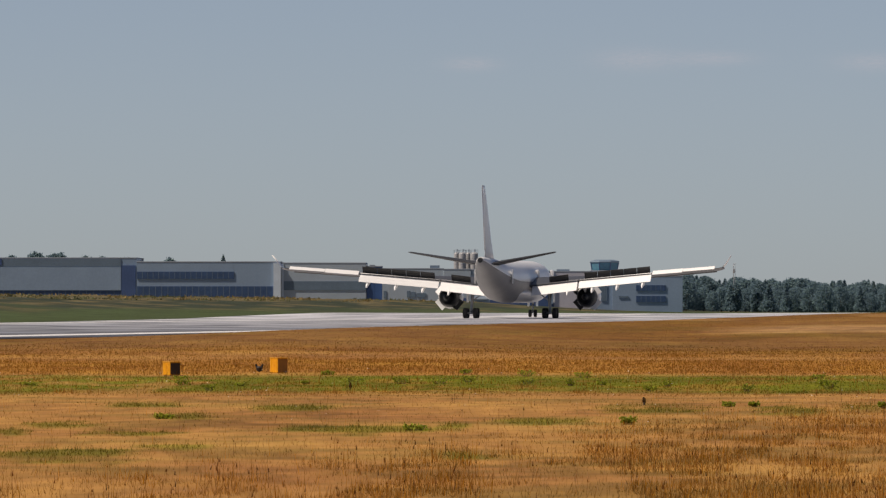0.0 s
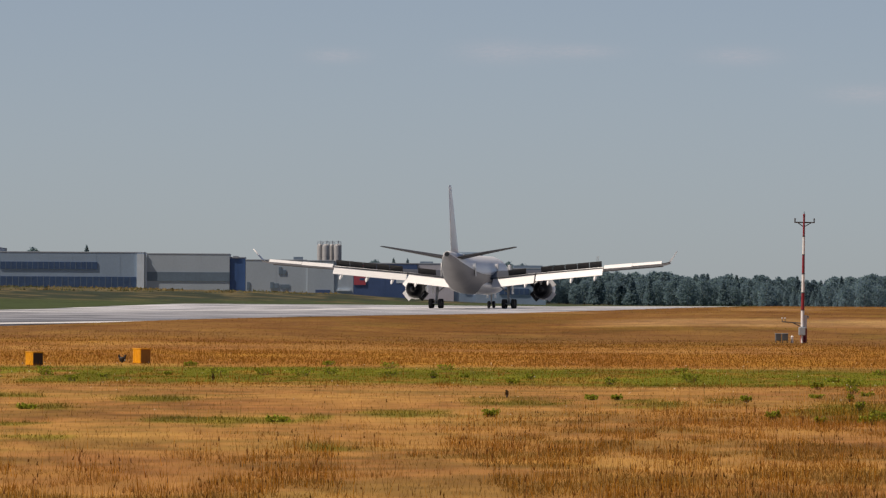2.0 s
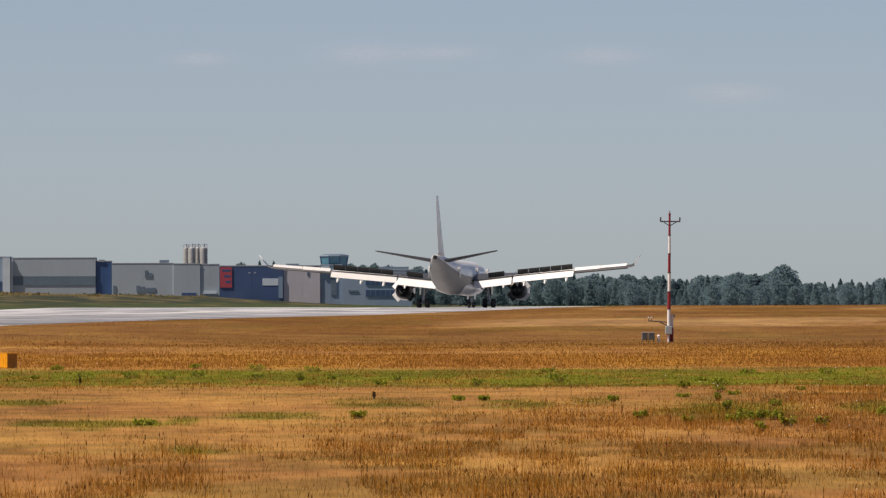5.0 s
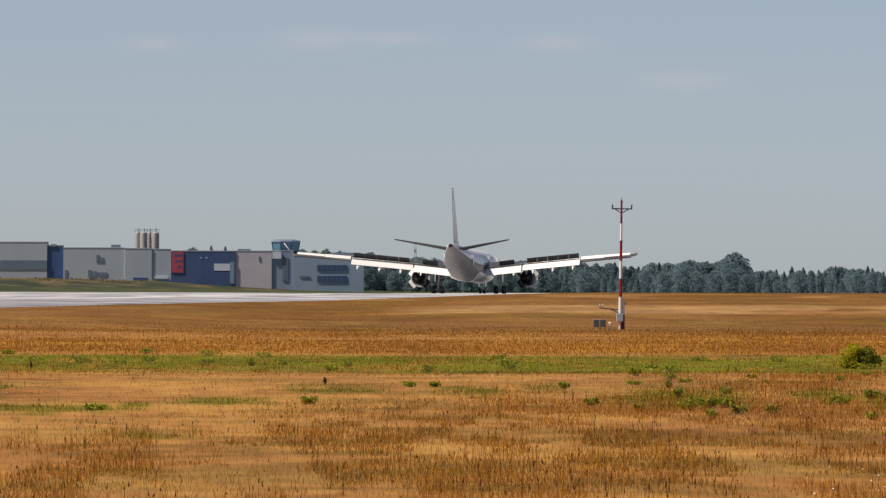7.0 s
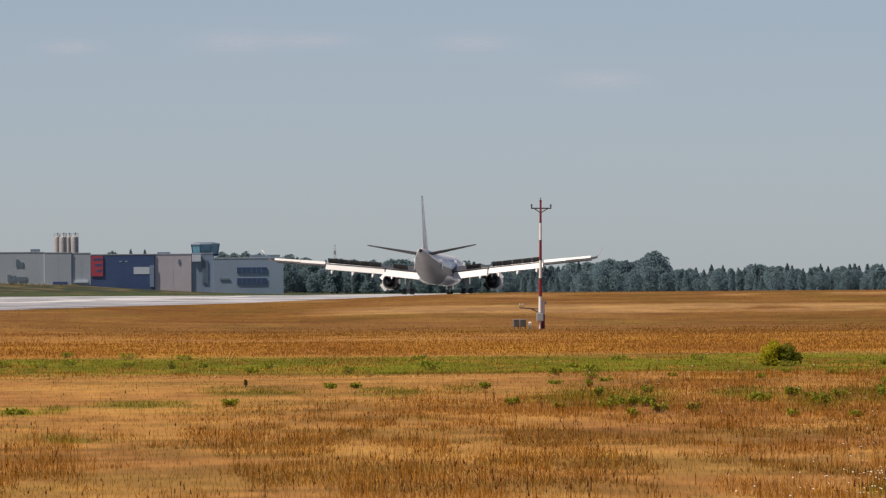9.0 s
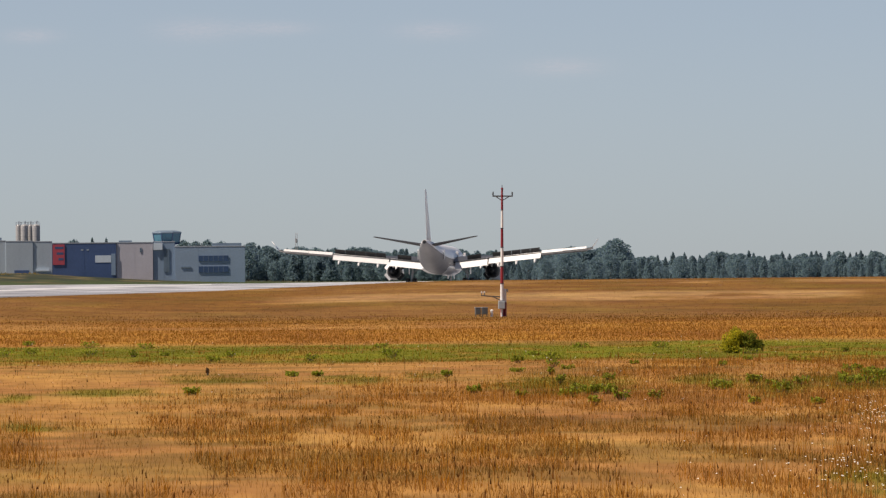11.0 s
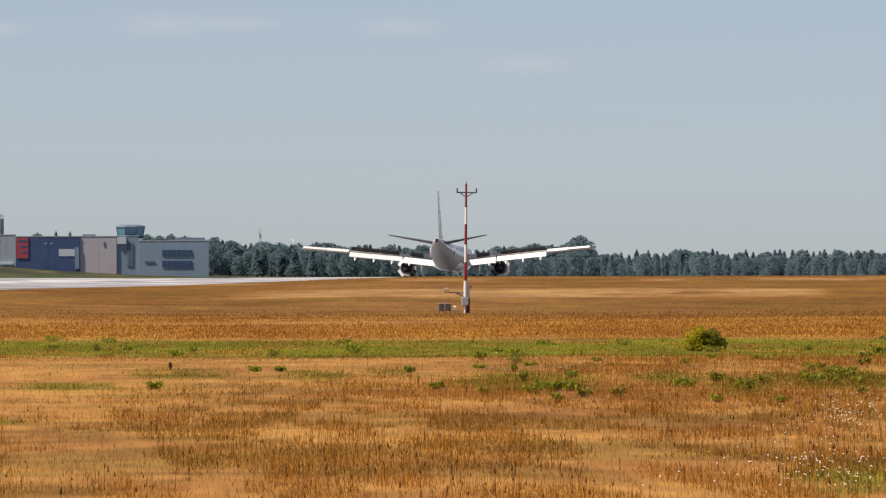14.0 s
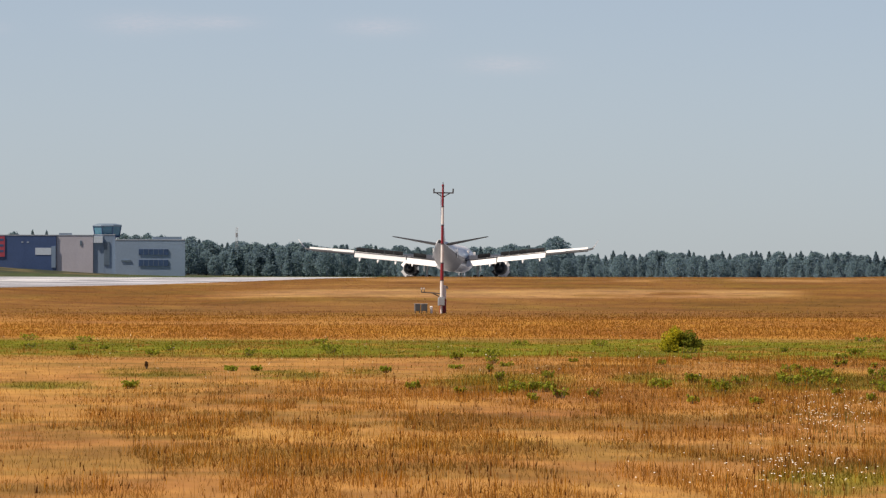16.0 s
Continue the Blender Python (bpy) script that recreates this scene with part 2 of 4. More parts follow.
def runway_z(s):
    return np.interp(s, RW_S, RW_Z)


def rise(s):
    """How far the left edge of the pavement lies over the centre line."""
    return np.interp(s, [0, 250, 560, 1000, 1300, 1600], [0.0, 0.10, 0.42, 0.42, 0.30, 0.05])


def rw(x, y):
    """Along and to the left of the runway's centre line."""
    return (x - RW_P.x) * RW_DIR.x + (y - RW_P.y) * RW_DIR.y, (x - RW_P.x) * RW_LEFT.x + (y - RW_P.y) * RW_LEFT.y


def left_edge(s):
    """How far the paved ground reaches to the left of the centre line."""
    return np.interp(s, [-1500, -240, 275, 700, 3500], [20, 22, 72, 98, 110])


def smooth(a, b, x):
    t = np.clip((x - a) / (b - a), 0, 1)
    return t * t * (3 - 2 * t)


LATTICE = np.random.RandomState(7).rand(256, 256)


def vnoise(x, y):
    """Smooth value noise, 0 to 1."""
    xi, yi = np.floor(x).astype(int), np.floor(y).astype(int)
    fx, fy = x - xi, y - yi
    fx, fy = fx * fx * (3 - 2 * fx), fy * fy * (3 - 2 * fy)
    g = lambda i, j: LATTICE[(xi + i) % 256, (yi + j) % 256]
    return (g(0, 0) * (1 - fx) + g(1, 0) * fx) * (1 - fy) + (g(0, 1) * (1 - fx) + g(1, 1) * fx) * fy


def fbm(x, y):
    return 0.55 * vnoise(x, y) + 0.3 * vnoise(x * 2.1 + 31, y * 2.1 + 17) + 0.15 * vnoise(x * 4.3 + 7, y * 4.3 + 53)


def ground_z(x, y):
    x, y = np.asarray(x, float), np.asarray(y, float)
    d = np.maximum(y, 1.0)
    b = np.where(y > 1, x / d * UNIT + 784, 784)
    s, l = rw(x, y)
    zr = runway_z(s)
    # the near field swells into a low hill before the runway
    hill = np.interp(b, [-400, 0, 240, 415, 644, 850, 960, 1080, 1200, 1320, 1480, 1620, 2600, 4000], [0.0, 0.14, 0.34, 0.48, 0.66, 0.76, 0.80, 0.82, 0.86, 0.92, 1.11, 1.20, 1.22, 1.1])
    rise0, rise1 = np.interp(b, [500, 1150], [300, 430]), np.interp(b, [500, 1150], [540, 760])
    z = hill * smooth(rise0, rise1, d) * (1 - smooth(RW_L0 - 26, RW_L0 - 2, l)) * (1 - smooth(820, 1250, d) * smooth(1500, 1800, b) * 0.9)
    near = z + 0.05 * (fbm(x / 3.0, y / 9.0) - 0.5) * smooth(10, 60, d) * (1 - smooth(400, 700, d))
    # the far field beyond the runway climbs to a bank
    bank = np.interp(b, [-600, 0, 500, 700, 860, 1000, 1200, 1350, 4000], [4.0, 3.75, 3.2, 2.9, 2.75, 1.7, 0.1, -0.9, -1.2])
    l1 = left_edge(s)
    t = smooth(l1, l1 + 120, l)
    zr = zr + rise(s) * smooth(0, 1, np.clip((l - 15) / (l1 - 15), 0, 1))
    far = zr + (bank - zr) * t
    far = far + 0.7 * (fbm(x / 9, y / 60) - 0.5) * smooth(l1 + 40, l1 + 120, l)
    w = smooth(RW_L0 - 14, RW_L0, l)
    z = near * (1 - w) + np.where(l > RW_L0, far, zr) * w
    flat = smooth(RW_L0 - 6, RW_L0 + 4, l) * (1 - smooth(l1 - 4, l1 + 6, l))
    return z - 0.25 * flat


# low green patches: bearing, slope, half width, half height
PATCHES = ((110, 806, 150, 14), (315, 793, 75, 5), (105, 751, 60, 6), (20, 765, 35, 9), (230, 767, 90, 6), (255, 718, 70, 4), (340, 737, 65, 6), (640, 761, 150, 8),
           (530, 723, 80, 5), (800, 754, 30, 5), (960, 748, 100, 6), (1155, 724, 95, 7), (820, 808, 55, 6), (1400, 727, 70, 7), (1530, 720, 50, 7),
           (1770, 740, 120, 18), (2030, 735, 60, 12), (2150, 748, 60, 14), (2340, 738, 140, 17), (2380, 915, 130, 30))


def straw_band(x, y):
    """A pale streak of straw that crosses the hill, and a broken one before it."""
    d = np.maximum(y, 1.0)
    b = x / d * UNIT + 784
    wob = 26 * (fbm(x / 11.0 + 15, y / 60.0) - 0.5)
    one = smooth(536, 552, d + wob) * (1 - smooth(588, 606, d + wob)) * smooth(1180, 1420, b) * (1 - smooth(2240, 2330, b)) * smooth(0.22, 0.42, fbm(x / 5.0 + 8, y / 24.0))
    two = smooth(328, 342, d + wob) * (1 - smooth(366, 384, d + wob)) * (1 - 0.75 * smooth(1600, 1800, b)) * smooth(0.34, 0.52, fbm(x / 6.0 + 90, y / 30.0))
    three = 0.6 * smooth(660, 690, d + wob) * (1 - smooth(720, 760, d + wob)) * smooth(0.46, 0.6, fbm(x / 9.0 + 33, y / 50.0))
    return np.maximum(np.maximum(one, two), three)


def cover(x, y):
    """How green and how rusty the growth is at a place; the rest is pale straw."""
    d = np.maximum(y, 1.0)
    b = x / d * UNIT + 784
    n1, n2 = fbm(x / 4.0 + 9, y / 6.0), fbm(x / 5.0 + 70, y / 35.0 + 5)
    n3 = fbm(x / 0.9 + 140, y / 6.0)
    green = smooth(206, 218, d + 16 * (n1 - 0.5)) * (1 - smooth(254, 270, d + 20 * (n1 - 0.5))) * (0.25 + 0.75 * smooth(0.30, 0.55, n3 + 0.30 * smooth(200, 900, b) - 0.12 * smooth(1900, 2100, b)))
    v = 536 + EYE * UNIT / np.maximum(d, 20)
    ragged = 2.6 * (fbm(x / 1.5 + 140, y / 1.6) - 0.5) + 1.6 * (fbm(x / 0.35 + 55, y / 0.9) - 0.5)
    for pb, pv, hw, hh in PATCHES:
        r2 = ((b - pb) / hw) ** 2 + ((v - pv) / hh) ** 2
        green = np.maximum(green, (1 - smooth(0.1, 1.5, r2 + ragged)) * 0.74)
    green = np.maximum(green, 0.22 * smooth(0.50, 0.68, n2) * smooth(400, 470, d))
    rust = smooth(262, 278, d + 14 * (n1 - 0.5)) * np.clip(0.55 + 0.8 * n1, 0, 0.95)
    rust = np.where(d > 330, 0.60 + 0.38 * smooth(0.30, 0.60, fbm(x / 14.0 + 3, y / 75.0 + 40)), rust)
    rust = rust * (1 - 0.85 * straw_band(x, y))
    front = smooth(0.38, 0.58, fbm(x / 0.8 + 23, y / 6.0 + 11)) * (1 - smooth(105, 150, d * (1 - 6 * np.clip(x / d, -0.06, 0.045)))) * 0.95
    rust = np.maximum(rust, front)
    side = (0.35 + 0.65 * smooth(0.40, 0.56, fbm(x / 1.5 + 70, y / 8.0 + 5))) * smooth(1640, 1950, b) * (1 - smooth(204, 214, d)) * smooth(120, 150, d) * 0.85
    rust = np.maximum(rust, side)
    tufts = smooth(0.55, 0.66, fbm(x / 0.8 + 310, y / 4.0)) * smooth(206, 216, d) * (1 - smooth(250, 262, d)) * 0.7
    rust, green = np.maximum(rust, tufts), green * (1 - 0.7 * tufts)
    # the far field: mown green by the runway, tawny on the bank
    s, l = rw(x, y)
    beyond = l > left_edge(s)
    green = np.where(beyond, 0.6, green)
    rust = np.where(beyond, 0.5, rust)
    return np.clip(green, 0, 1), np.clip(rust, 0, 1)


STRAW, RUST, GREEN = np.array((0.36, 0.189, 0.055)), np.array((0.345, 0.163, 0.028)), np.array((0.138, 0.137, 0.011))
FAR_GREEN, FAR_TAWNY, FAR_OLIVE = np.array((0.056, 0.078, 0.034)), np.array((0.135, 0.112, 0.058)), np.array((0.040, 0.050, 0.034))


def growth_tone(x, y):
    g, r = cover(x, y)
    r = r * (1 - 0.6 * (1 - smooth(195, 215, y)))     # near by, rust stands in the stalks over a pale mat
    g, r = g[..., None], r[..., None]
    c = STRAW * (1 - r) + RUST * r
    c = c * (1 - g) + GREEN * g
    c = c * (1 - (0.65 + 0.35 * r) * np.array((0.46, 0.43, 0.20)) * (smooth(340, 430, y + 40 * (fbm(x / 6.0, y / 25.0) - 0.5)) * (1 - 0.65 * straw_band(x, y)))[..., None])
    band = 0.7 * (straw_band(x, y) * smooth(400, 480, y))[..., None]
    c = c * (1 - band) + np.array((0.33, 0.205, 0.09)) * band
    hill = smooth(330, 420, y)[..., None]
    c = c * (1 - hill + hill * (0.76 + 0.42 * fbm(x / 3.0 + 71, y / 14.0))[..., None])
    streak = smooth(0.48, 0.64, fbm(x / 2.4 + 5, y / 3.2)) * (1 - smooth(200, 214, y))
    c = c * (1 - streak[..., None] * np.array((0.30, 0.24, 0.28)))
    s, l = rw(x, y)
    l1 = left_edge(s)
    w = smooth(l1 + 28, l1 + 55, l + 40 * (fbm(x / 12, y / 50) - 0.5))[..., None]
    o = smooth(0.33, 0.5, fbm(x / 9.0 + 50, y / 30.0))[..., None] * (1 - smooth(l1 + 80, l1 + 115, l))[..., None]
    far = FAR_GREEN * (1 - w) + (FAR_TAWNY * (1 - o) + FAR_OLIVE * o) * w
    return np.where((l > l1 - 8)[..., None], far, c)


def ground_material():
    m = bpy.data.materials.new("dry_field")
    m.use_nodes = True
    n, l = m.node_tree.nodes, m.node_tree.links
    b = n["Principled BSDF"]
    b.inputs["Roughness"].default_value, b.inputs["Specular IOR Level"].default_value = 0.95, 0.05
    at, co, nz, mp = n.new("ShaderNodeAttribute"), n.new("ShaderNodeTexCoord"), n.new("ShaderNodeTexNoise"), n.new("ShaderNodeMapping")
    at.attribute_name = "tone"
    mp.inputs["Scale"].default_value = (1.7, 0.36, 1.0)
    nz.inputs["Scale"].default_value, nz.inputs["Detail"].default_value = 1.0, 6
    hsv, mr = n.new("ShaderNodeHueSaturation"), n.new("ShaderNodeMapRange")
    mr.inputs[1].default_value, mr.inputs[2].default_value, mr.inputs[3].default_value, mr.inputs[4].default_value = 0.36, 0.64, 0.58, 1.28
    l.new(co.outputs["Object"], mp.inputs[0]), l.new(mp.outputs[0], nz.inputs["Vector"])
    # broad drifts and fine grain together
    mb, nb, ad = n.new("ShaderNodeMapping"), n.new("ShaderNodeTexNoise"), n.new("ShaderNodeMath")
    mb.inputs["Scale"].default_value = (0.16, 0.05, 1.0)
    nb.inputs["Scale"].default_value, nb.inputs["Detail"].default_value = 1.0, 7
    nb.inputs["Roughness"].default_value = 0.65
    l.new(co.outputs["Object"], mb.inputs[0]), l.new(mb.outputs[0], nb.inputs["Vector"])
    ad.operation, ad.use_clamp = "MULTIPLY_ADD", False
    ad.inputs[1].default_value = 0.45
    half = n.new("ShaderNodeMath")
    half.operation = "MULTIPLY"
    half.inputs[1].default_value = 0.55
    l.new(nz.outputs[0], ad.inputs[0]), l.new(nb.outputs[0], half.inputs[0]), l.new(half.outputs[0], ad.inputs[2])
    l.new(ad.outputs[0], mr.inputs[0]), l.new(mr.outputs[0], hsv.inputs["Value"])
    hue = n.new("ShaderNodeMapRange")
    hue.inputs[1].default_value, hue.inputs[2].default_value, hue.inputs[3].default_value, hue.inputs[4].default_value = 0.35, 0.65, 0.486, 0.504
    l.new(nb.outputs[0], hue.inputs[0]), l.new(hue.outputs[0], hsv.inputs["Hue"])
    l.new(at.outputs["Color"], hsv.inputs["Color"]), l.new(hsv.outputs[0], b.inputs["Base Color"])
    return m


def build_ground():
    fine = np.arange(-420, 3000, 15.0)
    az = np.concatenate([np.radians(np.arange(-180, -12, 6.0)), np.radians(np.arange(-12, -4.4, 0.6)), np.arctan((fine - 784) / UNIT),
                         np.radians(np.arange(8.2, 16, 0.8)), np.radians(np.arange(16, 177, 6.0)), [np.pi]])
    ds = [0.001, 0.5]
    while ds[-1] < 4950:
        d = ds[-1]
        ds.append(d * (1.25 if d < 60 else 1.016))
    ds = np.array(ds)
    ya, da = np.meshgrid(az, ds)
    x, y = np.sin(ya) * da + 0.37 * np.exp(-da / 8), np.cos(ya) * da - 0.61 * np.exp(-da / 8)
    z = ground_z(x, y)
    v = np.stack([x, y, z], -1).reshape(-1, 3)
    r, c = x.shape
    i = (np.arange(r - 1)[:, None] * c + np.arange(c - 1)[None]).ravel()
    faces = np.stack([i, i + 1, i + c + 1, i + c], 1)
    me = bpy.data.meshes.new("ground")
    me.from_pydata(v.tolist(), [], faces.tolist())
    at = me.attributes.new("tone", "FLOAT_COLOR", "POINT")
    at.data.foreach_set("color", np.c_[growth_tone(v[:, 0], v[:, 1]), np.ones(len(v))].astype(np.float32).ravel())
    for p in me.polygons:
        p.use_smooth = True
    me.materials.append(ground_material())
    tagged(new("ground", me), "dry tawny airfield grassland with green strips", "ground", kind="structure")


def build_runway():
    s = np.concatenate([np.arange(-1500, 900, 20.0), np.arange(900, 3400, 100.0)])
    ls = np.array([RW_L0, RW_L0 + 0.01, -36, -20, 0, 8, 15, 22, 29.99, 30.0])
    drop = np.array([-0.5, 0.03, 0.05, 0.08, 0.1, 0.09, 0.08, 0.05, 0.03, -0.5])
    sg, lg = np.meshgrid(s, ls, indexing="ij")
    lg = np.where(lg > 0, lg * left_edge(sg) / 30.0, lg)
    x, y = RW_P.x + sg * RW_DIR.x + lg * RW_LEFT.x, RW_P.y + sg * RW_DIR.y + lg * RW_LEFT.y
    z = runway_z(sg) + drop[None] - 0.1 + rise(sg) * np.clip((lg - 15) / (left_edge(sg) - 15), 0, 1)
    r, c = x.shape
    i = (np.arange(r - 1)[:, None] * c + np.arange(c - 1)[None]).ravel()
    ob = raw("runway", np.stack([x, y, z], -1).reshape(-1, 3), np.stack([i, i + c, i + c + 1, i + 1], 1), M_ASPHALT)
    tagged(ob, "grey asphalt runway shimmering in the heat", "runway", kind="structure")
    for side in (-54.0, 11.0):
        rows = []
        for a in np.arange(-900, 1500, 20.0):
            p = [RW_P + RW_DIR * a + RW_LEFT * (side + k) for k in (-2.6, 2.6)]
            rows.append([(q.x, q.y, float(runway_z(a)) - 0.1 + float(np.interp(side, ls[1:-1], drop[1:-1])) + 0.012) for q in p])
        vs = [q for r_ in rows for q in r_]
        line = raw("edge_line", vs, [[2 * k, 2 * k + 2, 2 * k + 3, 2 * k + 1] for k in range(len(rows) - 1)], M_LINE, ob, label="wide pale strip along the runway")


build_ground()
build_runway()


# ---- growth of the near field ----
def sample_field(n, d0, d1, b0=-120, b1=2620, power=2.0):
    d = (d0 ** power + (d1 ** power - d0 ** power) * rnd(n)) ** (1 / power)
    b = b0 + (b1 - b0) * rnd(n)
    return across(b, d), d


def blades(name, x, y, height, width, tone, lean=0.35, label="", base=0.0):
    """One triangle a blade, leaning at random, with its own tone."""
    n = len(x)
    z = ground_z(x, y) - 0.01 + base
    a = rnd(n) * 2 * np.pi
    sx, sy = np.cos(a) * width / 2, np.sin(a) * width / 2 * 0.5
    la, lm = rnd(n) * 2 * np.pi, rnd(n) * lean * height
    p0 = np.stack([x - sx, y - sy, z], 1)
    p1 = np.stack([x + sx, y + sy, z], 1)
    p2 = np.stack([x + np.cos(la) * lm, y + np.sin(la) * lm, z + height], 1)
    v = np.stack([p0, p1, p2], 1).reshape(-1, 3)
    ob = raw(name, v, np.arange(3 * n).reshape(-1, 3), M_GRASS, tones=tone)
    return tagged(ob, label, "grass", kind="stuff")


def jitter(c, amount=0.25):
    k = 1 + amount * (rnd(len(c), 1) - 0.5) * 2
    return np.clip(c * k * (1 + 0.08 * (rnd(len(c), 3) - 0.5)), 0, 1)


def build_grass():
    # fine straw lying over, a soft short mat
    x, y = sample_field(170000, 72, 215, power=1.3)
    g, r = cover(x, y)
    k = rnd(len(x)) < 0.10 + 0.90 * np.maximum(g, r)
    x, y, g, r = x[k], y[k], g[k], r[k]
    h = (0.02 + 0.04 * rnd(len(x))) * (1 + 0.8 * r + 0.5 * g)
    blades("fine_grass", x, y, h, 0.006 + 0.00007 * y, jitter(growth_tone(x, y) * 1.08, 0.06), 1.0, "fine dry straw-coloured meadow grass")
    # the green strip and the rusty band behind it
    x, y = sample_field(150000, 205, 440, power=1.2)
    k = rnd(len(x)) > 0.85 * smooth(340, 440, y + 60 * (fbm(x / 4.0, y / 20.0) - 0.5))
    x, y = x[k], y[k]
    g, r = cover(x, y)
    h = (0.02 + 0.04 * rnd(len(x))) * (0.8 + 0.7 * r)
    blades("strip_grass", x, y, h, 0.012 + 0.00007 * y, jitter(growth_tone(x, y) * 0.98, 0.08), 0.9, "green and rusty strips of uncut grass")
    x, y = sample_field(26000, 430, 860, -200, 2700, power=1.2)
    s, l = rw(x, y)
    k = l < RW_L0 - 3
    x, y = x[k], y[k]
    h = 0.02 + 0.035 * rnd(len(x))
    blades("hill_grass", x, y, h, 0.06 + 0 * x, jitter(growth_tone(x, y) * (0.75 + 0.5 * fbm(x / 2.5, y / 9.0))[:, None], 0.10), 1.0, "tawny grass on the low hill")
    # rough growth along the far bank
    x, y = sample_field(30000, 900, 2590, -60, 1330, power=1.6)
    s, l = rw(x, y)
    l1 = left_edge(s)
    lump = fbm(x / 7.0 + 400, y / 40.0)
    k = (l > l1 + 84) & (rnd(len(x)) < 0.15 + 0.85 * smooth(0.42, 0.60, lump)) & (ground_z(x, y) > -0.6)
    x, y, lump = x[k], y[k], lump[k]
    h = (0.15 + 0.4 * rnd(len(x))) * (0.4 + 0.9 * smooth(0.45, 0.65, lump))
    w = smooth(0.40, 0.58, fbm(x / 16.0 + 77, y / 90.0))[:, None]
    tone = np.array((0.30, 0.22, 0.09)) * (1 - w) + np.array((0.12, 0.13, 0.06)) * w
    blades("bank_growth", x, y, h, 0.5 + 0.4 * rnd(len(x)), jitter(tone, 0.06), 1.6, "rough tawny and olive growth on the far bank")
    # ragged tufts on the edges of the strips
    x, y = sample_field(60000, 205, 420, power=1.0)
    g, r = cover(x, y)
    k = rnd(len(x)) < (0.16 + 0.35 * r * (1 - smooth(300, 400, y))) * smooth(0.48, 0.64, fbm(x / 0.7 + 300, y / 3.0))
    x, y = x[k], y[k]
    h = 0.10 + 0.14 * rnd(len(x))
    blades("ragged_tufts", x, y, h, 0.022 + 0 * x, jitter(np.tile(np.array((0.33, 0.155, 0.026)), (len(x), 1)), 0.2), 0.4, "ragged rusty tufts of sorrel and grass")
    # tall seed stalks in rusty tufts
    x, y = sample_field(300000, 72, 212, power=1.3)
    g, r = cover(x, y)
    k = rnd(len(x)) < (0.004 + 0.37 * r) * (0.10 + 0.90 * smooth(0.46, 0.62, fbm(x / 0.30 + 200, y / 2.2)))
    x, y = x[k], y[k]
    h = 0.08 + 0.24 * rnd(len(x)) ** 2
    tone = jitter(np.tile(np.array((0.47, 0.205, 0.018)), (len(x), 1)), 0.5)
    blades("tall_stalks", x, y, h, 0.008 + 0 * x, tone, 0.4, "tall rust-brown grass stalks")
    # thin pale stalks between them
    x, y = sample_field(90000, 72, 200, power=1.3)
    g, r = cover(x, y)
    k = rnd(len(x)) < 0.06 + 0.34 * (1 - smooth(105, 150, y)) + 0.6 * np.maximum(g, r)
    x, y = x[k], y[k]
    h = 0.06 + 0.07 * rnd(len(x))
    blades("pale_stalks", x, y, h, 0.006 + 0 * x, jitter(growth_tone(x, y) * 1.15, 0.2), 0.6, "thin pale grass stalks")
    # dark seed heads that stand up singly
    x, y = sample_field(9000, 74, 200, power=1.1)
    g, r = cover(x, y)
    k = rnd(len(x)) < 0.02 + 0.45 * r
    x, y = x[k], y[k]
    n = len(x)
    h = 0.13 + 0.17 * rnd(n)
    tone = jitter(np.tile(np.array((0.19, 0.075, 0.018)), (n, 1)), 0.6)
    blades("sorrel_stem", x, y, h, 0.008 + 0 * x, tone, 0.15, "thin dark sorrel stems")
    seed_h = 0.03 + 0.05 * rnd(n)
    for k in range(2):
        xx, yy = x + 0.012 * (rnd(n) - 0.5), y + 0.012 * (rnd(n) - 0.5)
        blades("sorrel_head", xx, yy, seed_h, 0.009 + 0.010 * rnd(n), tone, 0.35, "dark brown sorrel seed heads", base=h - 0.075)
    # daisies
    x, y = sample_field(5200, 78, 140, 1900, 2580, power=1.3)
    b = x / y * UNIT + 784
    drift = np.exp(-((b - 2350) / 75) ** 2 - ((y - 121) / 11) ** 2) + 0.8 * np.exp(-((b - 2290) / 110) ** 2 - ((y - 88) / 5) ** 2)
    k = rnd(len(x)) < (0.02 + drift) * (0.25 + 0.75 * smooth(0.42, 0.58, fbm(x / 0.5 + 11, y / 4.0 + 77)))
    xs, ys = sample_field(170, 150, 268, -50, 2580, power=1.3)
    x, y = np.concatenate([x[k], xs]), np.concatenate([y[k], ys])
    h = 0.10 + 0.16 * rnd(len(x))
    z = ground_z(x, y) + h
    w = (0.0035 + 0.0045 * rnd(len(x))) * (1 + 0.4 * smooth(140, 200, y))
    v = np.stack([np.stack([x - w, y - w * 0.4, z], 1), np.stack([x + w, y - w * 0.4, z], 1), np.stack([x + w, y + w * 0.4, z + w * 0.9], 1), np.stack([x - w, y + w * 0.4, z + w * 0.9], 1)], 1).reshape(-1, 3)
    ob = raw("daisies", v, np.arange(len(v)).reshape(-1, 4), M_FLOWER)
    tagged(ob, "small white wild daisies among the grass", "flowers", kind="stuff")
    blades("daisy_stems", x, y, h, 0.007 + 0 * x, jitter(np.tile(np.array((0.16, 0.17, 0.05)), (len(x), 1)), 0.3), 0.05, "thin green daisy stems")


build_grass()


